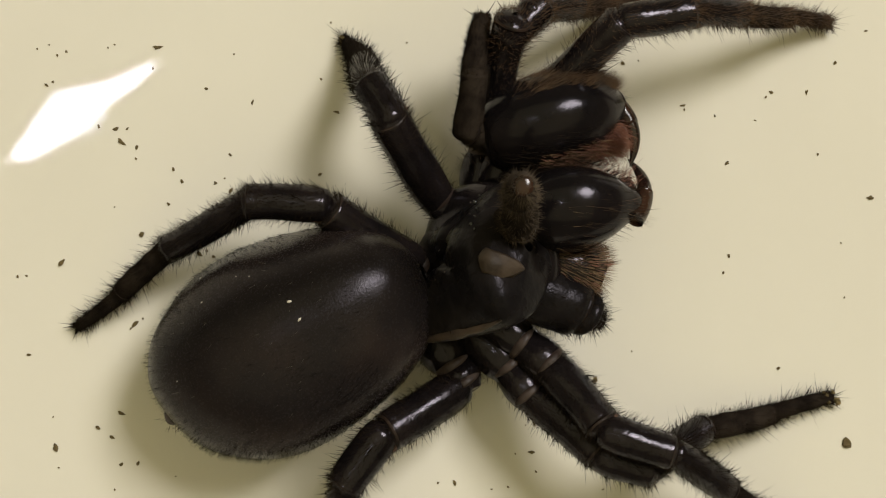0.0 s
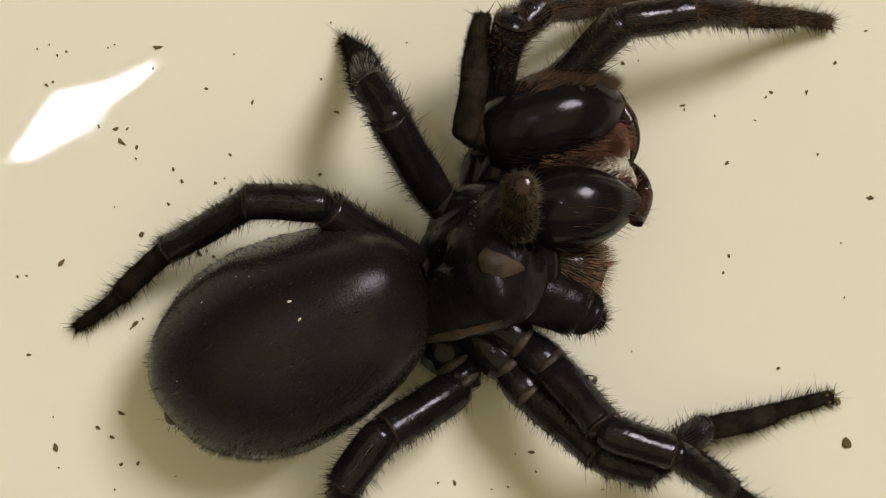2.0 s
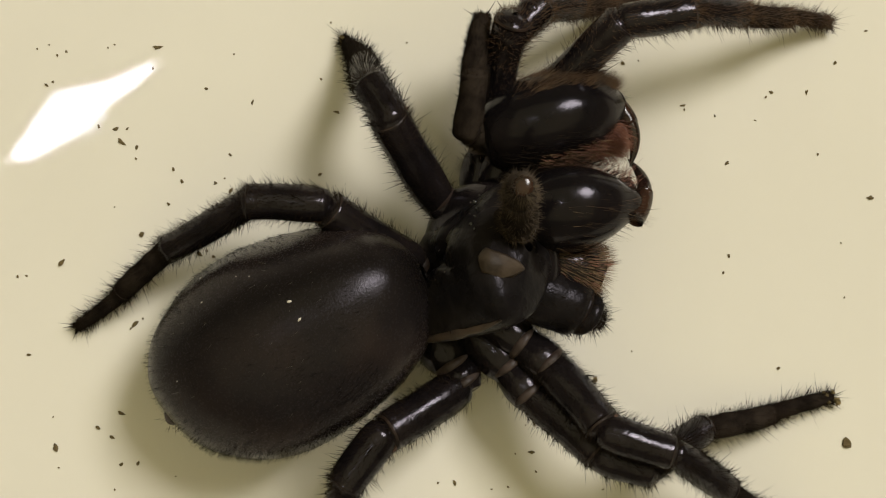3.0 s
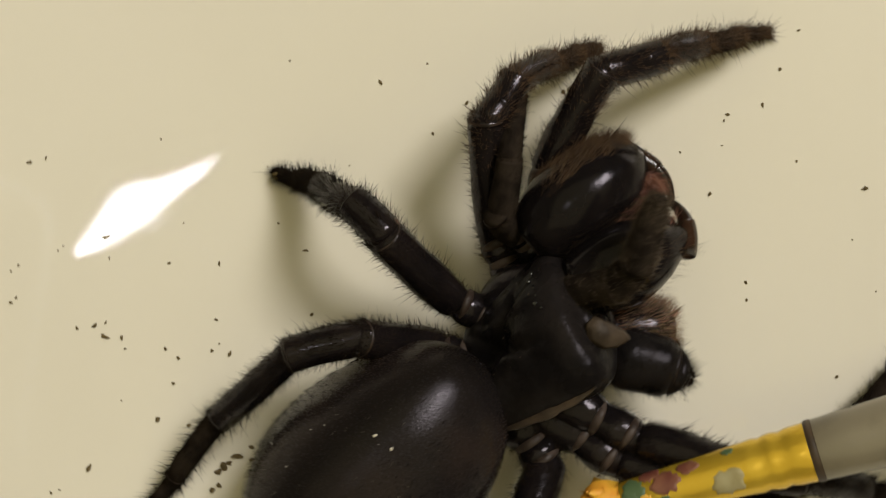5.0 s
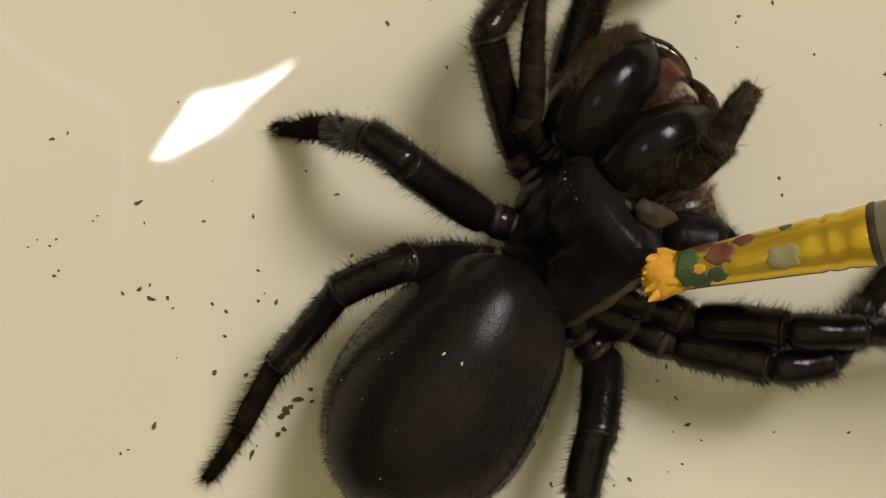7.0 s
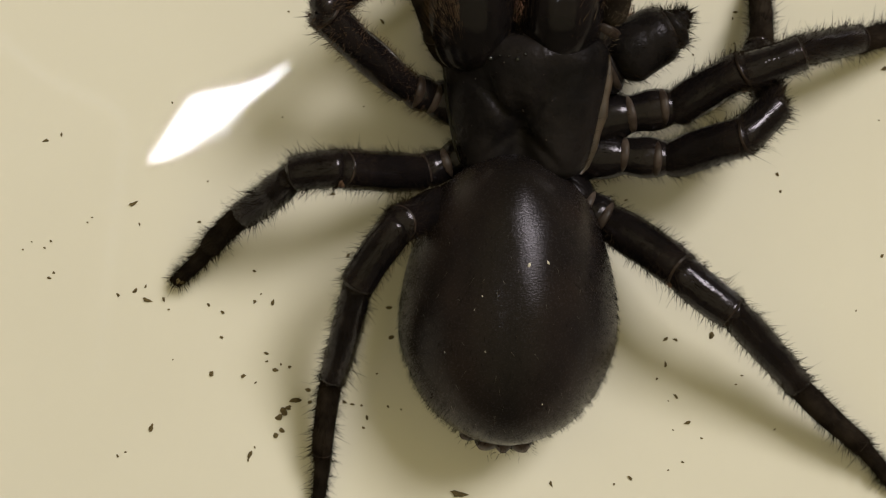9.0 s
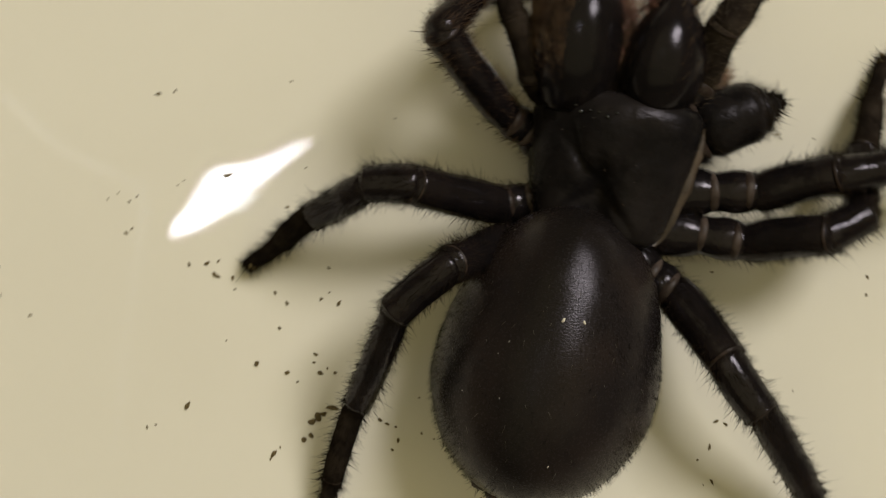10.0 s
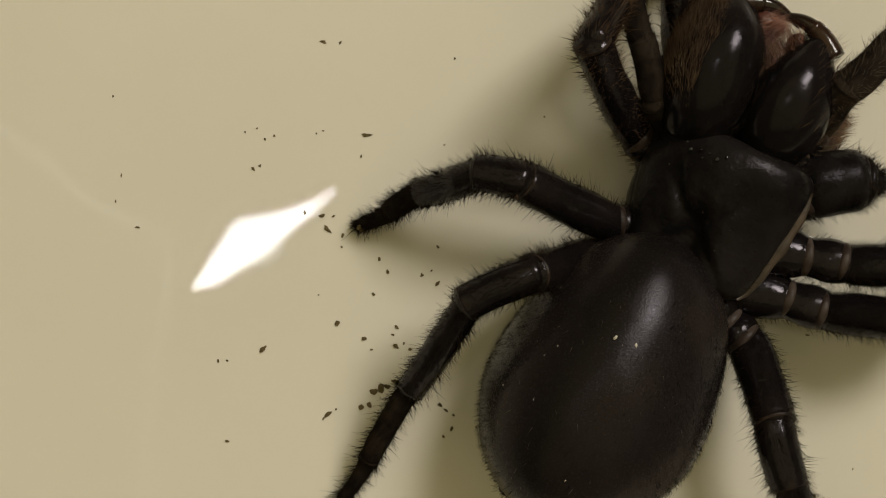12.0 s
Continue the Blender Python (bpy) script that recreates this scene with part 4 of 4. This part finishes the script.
def build_chelicera(name, side, rolls, girth, outline, curl, fur):
    rng = random.Random(name)
    length = reach(name, 0)
    bm = bmesh.new()
    n = 34
    us = [i / n for i in range(n + 1)]
    tube(bm, [Vector((side * curl * u ** 3, (u - 0.5) * length, 0.5 * math.sin(math.pi * u))) * MM for u in us], [girth * smooth_profile(outline, u) * MM for u in us], 48, 0.95, 1.0)
    for v in bm.verts:
        v.co += Vector((v.co.x, 0, v.co.z)).normalized() * (noise.noise(v.co * 420) * 0.07 + noise.noise(v.co * 1500) * 0.012) * MM
    for v in bm.verts:
        if v.co.x * side < 0:
            v.co.x *= 0.84
    ob = part("chelicera", bm, M_JAW, spider, "bulging glossy black chelicera fringed with brown hair")
    bm = bmesh.new()
    for _ in range(15000 if side < 0 else 7000):
        u, a = rng.uniform(0.04, 0.97), rng.uniform(0, 6.28)
        r = girth * smooth_profile(outline, u)
        out = Vector((math.cos(a), 0, math.sin(a)))
        outer = math.cos(a) * side
        furry = (outer > 0.22 + 0.3 * noise.noise(Vector((u * 5, a * 3, 0)))) * fur
        inner = (outer < -0.6) * (0.1 if side < 0 else 0.3) + (u > 0.86) * 0.15
        if rng.random() > furry + inner:
            continue
        root = Vector((math.cos(a) * r * 0.93 + side * curl * u ** 3, (u - 0.5) * length, math.sin(a) * r * 0.98 + 0.5 * math.sin(math.pi * u)))
        lift = rng.uniform(0.25, 0.7)
        way = out * lift + Vector((rng.uniform(-0.25, 0.25), rng.uniform(0.6, 1.5), rng.uniform(-0.15, 0.25)))
        hair(bm, root * MM, way, rng.uniform(0.35, 1.05) * MM, rng.uniform(0.009, 0.014) * MM, 2 if outer < 0 else 0 if rng.random() < 0.8 else 1)
    tagged(part("hair_fringe", bm, [M_PALPHAIR, M_BROWNHAIR, M_HAIR], ob, "dark brown fur along the outer edge"), kind="stuff")
    poses = [bone(*s, roll=r) for s, r in zip(STANCES[name], rolls)]
    add_piece(ob, poses)
    bm = bmesh.new()
    bmesh.ops.create_uvsphere(bm, u_segments=20, v_segments=14, radius=0.8 if side < 0 else 0.5)
    for v in bm.verts:
        v.co = Vector((v.co.x * 0.85, v.co.y * 1.15, v.co.z * 0.8)) * MM * (1 + 0.18 * noise.noise(v.co * 2.5))
    skin = part("groove_skin", bm, M_GROOVE, ob, "pinkish skin of the fang groove")
    skin.matrix_local = pose(-side * 0.95 * MM, length * 0.36 * MM, 0.1 * MM)
    pts, rr = [], []
    for i in range(22):
        w = i / 21
        pts.append(Vector((side * (0.9 - 3.5 * w), length * 0.5 - 0.95 + 1.2 * math.sin(math.pi * (0.1 + 0.72 * w)), 0.35 - 0.8 * w)) * MM)
        rr.append(0.46 * (1 - w ** 1.7) ** 0.8 * MM + 0.02 * MM)
    bm = bmesh.new()
    tube(bm, pts[8:], rr[8:], 16)
    part("fang", bm, M_FANG, ob, "curved glossy black fang")
    bm = bmesh.new()
    tube(bm, pts[:10], [r * 1.12 for r in rr[:10]], 18)
    part("fang_base", bm, M_FANGBASE, ob, "swollen rusty brown base of the fang")
    bm = bmesh.new()
    for _ in range(2200 if side < 0 else 250):
        y = rng.uniform(0.10, 0.44)
        hair(bm, Vector((-side * rng.uniform(0.6, 1.6), y * length, rng.uniform(-1.2, 1.1))) * MM, Vector((-side * rng.uniform(0.3, 1.5), rng.uniform(0.3, 1.4), rng.uniform(-0.6, 0.7))), rng.uniform(0.5, 1.25) * MM, rng.uniform(0.012, 0.019) * MM, 0)
    for _ in range(420 if side < 0 else 120):
        root = Vector((-side * rng.uniform(1.5, 2.1), rng.uniform(-0.2, 0.3) * length, rng.uniform(0.2, 1.5)))
        hair(bm, root * MM, Vector((-side * rng.uniform(0.1, 0.8), rng.uniform(0.5, 1.4), rng.uniform(-0.1, 0.6))), rng.uniform(0.4, 0.9) * MM, rng.uniform(0.012, 0.018) * MM, rng.choice((0, 1)))
    tagged(part("fang_fringe", bm, [M_REDHAIR, M_BROWNHAIR], ob, "rust-red hair along the fang groove"), kind="stuff")
    bm = bmesh.new()
    for _ in range(9):
        y = rng.uniform(0.1, 0.42)
        hair(bm, Vector((side * rng.uniform(-0.5, 1.6), y * length, 2.2)) * MM, Vector((side * rng.uniform(-0.3, 0.5), rng.uniform(0.7, 1.4), rng.uniform(0.3, 0.8))), rng.uniform(0.7, 1.3) * MM, 0.024 * MM, 0)
    tagged(part("long_bristles", bm, M_HAIR, ob, "long dark bristles"), kind="stuff")


def build_mouthparts():
    rng = random.Random(31)
    for name in ("maxilla_right", "maxilla_left"):
        length = reach(name, 0) + 1.0
        bm = bmesh.new()
        us = [i / 18 for i in range(19)]
        prof = [(0, 0.5), (0.2, 0.9), (0.6, 1.0), (0.9, 0.8), (1, 0.4)]
        tube(bm, [Vector((0, (u - 0.5) * length, 0)) * MM for u in us], [1.55 * smooth_profile(prof, u) * MM for u in us], 24)
        ob = part("maxilla", bm, M_CHITIN, spider, "dark mouthpart lobe with rusty hair")
        bm = bmesh.new()
        for _ in range(3200):
            u, a = rng.uniform(0.3, 1.0), rng.uniform(0, 6.28)
            r = 1.5 * smooth_profile(prof, u)
            hair(bm, Vector((math.cos(a) * r, (u - 0.5) * length, math.sin(a) * r)) * MM, Vector((math.cos(a), rng.uniform(0.5, 2), math.sin(a))), rng.uniform(0.4, 0.95) * MM, rng.uniform(0.010, 0.015) * MM, rng.choice((0, 0, 1, 2)))
        tagged(part("hair_fringe", bm, [M_GOLDHAIR, M_REDHAIR, M_PALPHAIR], ob, "golden and rusty hair"), kind="stuff")
        add_piece(ob, [bone(*s) for s in STANCES[name]])
    bm = bmesh.new()
    length = reach("soft_fold", 0) * 1.05
    corners = [(-0.5, -0.5), (-0.1, -0.62), (0.45, -0.45), (0.62, -0.05), (0.35, 0.3), (-0.05, 0.55), (-0.3, 0.35), (-0.42, 0.0)]
    low, high = [], []
    for x, y in corners:
        low.append(bm.verts.new(Vector((x * 1.3, y * length, -0.35)) * MM))
        high.append(bm.verts.new(Vector((x, y * length * 0.8, 0.05 + rng.uniform(-0.05, 0.05))) * MM))
    bm.faces.new(low[::-1])
    bm.faces.new(high)
    for k in range(8):
        bm.faces.new((low[k], low[(k + 1) % 8], high[(k + 1) % 8], high[k]))
    bmesh.ops.subdivide_edges(bm, edges=bm.edges[:], cuts=2, use_grid_fill=True)
    bmesh.ops.smooth_vert(bm, verts=bm.verts[:], factor=0.4, use_axis_x=True, use_axis_y=True, use_axis_z=True)
    add_piece(part("soft_fold", bm, M_FLAP, spider, "dull brown soft membrane fold beside the mouthparts"), [bone(*s) for s in STANCES["soft_fold"]])


build_mouthparts()
BLUNT_JAW = [(0, 0.55), (0.08, 0.78), (0.3, 1.0), (0.6, 0.98), (0.78, 0.80), (0.9, 0.54), (1, 0.24)]
TAPERED_JAW = [(0, 0.6), (0.08, 0.8), (0.3, 1.0), (0.52, 0.98), (0.72, 0.76), (0.86, 0.47), (0.96, 0.28), (1, 0.12)]
build_chelicera("chelicera_left", -1, (-20, -15, 0, -5), 2.58, BLUNT_JAW, 0.75, 0.95)
build_chelicera("chelicera_right", 1, (-20, -15, 0, -5), 2.3, TAPERED_JAW, 0.0, 0.06)


# ---- paintbrush ----
def build_brush():
    rng = random.Random(21)
    brush = thing("paintbrush", "worn paintbrush with stubby yellow bristles and gold ferrule", "paintbrush")
    bm = bmesh.new()
    tube(bm, [Vector((0.05 * math.sin(9 * y), y, 0)) * MM for y in (-2.6, -2.2, -1.7, -1.2, -0.75, -0.45)], [r * MM for r in (0.85, 0.95, 1.15, 1.25, 1.0, 0.5)], 22, rough=0.2, rng=rng)
    for _ in range(16):
        a, y, q = rng.uniform(0, 6.28), rng.uniform(-1.8, -0.8), rng.uniform(0.4, 1.25)
        root = Vector((math.cos(a) * q * 0.8, y, math.sin(a) * q * 0.8))
        way = Vector((math.cos(a) * rng.uniform(0.3, 1.3), rng.uniform(0.4, 1.3), math.sin(a) * rng.uniform(0.3, 1.3))).normalized()
        long, wide = rng.uniform(0.5, 1.0), rng.uniform(0.2, 0.36)
        tube(bm, [(root + way * long * f) * MM for f in (0, 0.35, 0.7, 1.0)], [wide * f * MM for f in (1.0, 1.05, 0.8, 0.15)], 9, rough=0.25, rng=rng)
    for _ in range(170):
        a, y = rng.uniform(0, 6.28), rng.uniform(-2.2, -0.5)
        q = 1.0 if y < -1 else rng.uniform(0.2, 1.0)
        root = Vector((math.cos(a) * q * 0.85, y, math.sin(a) * q * 0.85)) * MM
        way = Vector((math.cos(a) * rng.uniform(0.2, 0.9), rng.uniform(0.6, 1.5), math.sin(a) * rng.uniform(0.2, 0.9)))
        hair(bm, root, way, rng.uniform(0.3, 0.8) * MM, rng.uniform(0.05, 0.12) * MM, 0)
    part("bristle_tuft", bm, M_BRISTLE, brush, "short splayed yellow bristles")
    bm = bmesh.new()
    prof = [(-2.3, 0.9), (-2.35, 0.96), (-5.5, 1.12), (-8.5, 1.28), (-9.0, 1.33), (-9.3, 1.26), (-9.6, 1.35), (-10.0, 1.37), (-10.3, 1.3), (-10.6, 1.39), (-11.6, 1.44), (-11.7, 1.39)]
    tube(bm, [Vector((0, y, 0)) * MM for y, r in prof], [r * MM for y, r in prof], 36)
    ferrule = part("ferrule", bm, M_FERRULE, brush, "tapered gold metal ferrule with crimped rings")
    bm = bmesh.new()
    prof = [(-11.4, 1.31), (-11.65, 1.46), (-14, 1.56), (-21, 1.9), (-34, 2.3), (-60, 2.0), (-110, 1.4), (-140, 1.1), (-143, 0.8), (-144, 0.2)]
    tube(bm, [Vector((0, y, 0)) * MM for y, r in prof], [r * MM for y, r in prof], 28)
    part("handle", bm, M_HANDLE, brush, "grey-brown lacquered wooden handle")
    bm = bmesh.new()
    tube(bm, [Vector((0, y, 0)) * MM for y in (-11.5, -11.6, -11.85, -12.0)], [r * MM for r in (1.40, 1.50, 1.52, 1.44)], 32)
    part("band", bm, M_BAND, brush, "dark brown band at the end of the ferrule")

    def smear(y, angle, ry, rx, mat):
        b = bmesh.new()
        edge = [rng.uniform(0.8, 1.2) for _ in range(24)]
        rings = []
        for f in (1.0, 0.93, 0.7, 0.45, 0.2):
            ring = []
            for k in range(24):
                a = 2 * math.pi * k / 24
                yy = y + math.cos(a) * ry * f * edge[k]
                th = math.radians(angle + math.sin(a) * rx * f * edge[k])
                r = 0.96 + (-yy - 2.35) * 0.0497 + (0.0 if f == 1.0 else 0.045)
                ring.append(b.verts.new(Vector((math.cos(th) * r, yy, math.sin(th) * r)) * MM))
            rings.append(ring)
        for p, q in zip(rings, rings[1:]):
            for k in range(24):
                b.faces.new((p[k], p[(k + 1) % 24], q[(k + 1) % 24], q[k]))
        b.faces.new(rings[-1])
        part("paint_smear", b, mat, ferrule, "dried paint smear")

    smear(-3.0, 60, 0.55, 40, M_GREEN)
    smear(-3.3, 125, 0.6, 35, M_GREEN)
    smear(-3.5, 92, 0.3, 14, M_ORANGE)
    smear(-2.75, 95, 0.4, 50, M_GREEN)
    smear(-3.9, 20, 0.5, 25, M_MAROON)
    smear(-4.3, 115, 0.5, 22, M_GREEN)
    smear(-4.6, 60, 0.75, 30, M_MAROON)
    smear(-5.8, 35, 0.6, 18, M_MAROON)
    smear(-7.5, 100, 0.85, 30, M_GREY)
    smear(-7.8, 25, 0.3, 10, M_GREEN)
    return brush


brush = build_brush()


# ---- what moves ----
def dish_pose(row):
    return pose(row[1] * MM, row[2] * MM, row[3] * MM, row[5], row[6], 0) @ pose(0, 0, 0, 0, 0, row[4])


def spider_pose(q):
    return pose(q[0] * MM, q[1] * MM, 0, 0, 0, q[2])


def dish_at(t):
    for a, b in zip(DISH_ROWS, DISH_ROWS[1:]):
        if a[0] <= t <= b[0]:
            w = (t - a[0]) / (b[0] - a[0])
            return [p * (1 - w) + q * w for p, q in zip(a, b)]
    return DISH_ROWS[-1]


# tip right, tip up, tip height, swing in the picture plane, rise of the handle
BRUSH_ROWS = [
    (0.0, 60.0, 40.0, 30.0, 12, 22), (4.1, 60.0, 40.0, 30.0, 12, 22), (4.4, 11.8, 8.9, 38.0, 12, 18), (4.5, 8.7, 3.3, 36.0, 12, 16), (4.6, 8.8, -1.8, 8.5, 13, 22),
    (4.7, 8.0, -1.8, 8.0, 11, 22), (4.8, 9.2, -10.6, 7.0, 14, 16), (5.0, 6.6, -12.9, 7.0, 17, 12), (5.2, 12.2, -14.6, 7.0, 13, 16), (5.5, 9.4, -11.2, 7.0, 12, 22),
    (5.8, 8.6, -6.0, 7.2, 12, 22), (6.0, 7.4, -2.2, 7.5, 14, 22), (6.2, 8.8, -5.0, 7.2, 12, 22), (6.5, 7.3, -3.1, 7.5, 12, 22), (6.7, 8.2, -2.2, 7.5, 12, 22),
    (7.4, 9.6, 0.0, 7.0, 10, 28), (8.3, 8.3, 6.3, 6.5, 6, 38), (8.5, 8.7, 8.2, 6.8, 3, 38), (8.6, 11.2, 11.0, 9.0, 0, 38), (8.8, 15.0, 13.0, 10.0, 0, 38),
    (9.0, 31.0, 36.0, 12.0, 0, 38), (9.2, 9.2, 7.3, 10.0, -2, 38), (9.3, 4.6, 6.0, 9.5, -1, 38), (9.4, 8.5, 10.5, 9.8, -3, 38), (9.5, 12.4, 11.4, 10.0, -7, 38), (9.7, 32.0, 38.0, 16.0, 0, 38),
    (10.2, 60.0, 40.0, 30.0, 0, 30), (12.0, 60.0, 40.0, 30.0, 0, 30)]


def motions():
    walk(dish, [(row[0], dish_pose(row)) for row in DISH_ROWS])
    for ob, places in crumbs:
        walk(ob, [(row[0], dish_pose(row) @ crumb_place(places, row)) for row in DISH_ROWS])
    shifted = (Q_END[0] - 0.1, Q_END[1] - 0.75, Q_END[2])
    half = [a * 0.5 + b * 0.5 for a, b in zip(Q_START, shifted)]
    places = [(row[0], Q_START) for row in DISH_ROWS if row[0] <= 6.5] + [(6.75, Q_START), (7.5, half), (8.3, shifted), (8.5, (Q_END[0] - 0.05, Q_END[1] - 0.4, Q_END[2])), (8.6, Q_END)]
    places += [(row[0], Q_END) for row in DISH_ROWS if row[0] >= 9.0]
    walk(spider, [(t, dish_pose(dish_at(t)) @ spider_pose(q)) for t, q in places])
    for ob, poses, times in moving:
        walk(ob, [(t, between(poses, k)) for t, k in times])
    rows = []
    for t, x, y, z, swing, rise in BRUSH_ROWS:
        rows.append((t, pose(x * MM, y * MM, z * MM, 0, 0, 90 + swing) @ pose(0, 0, 0, -rise, 0, 0)))
    walk(brush, rows)


motions()
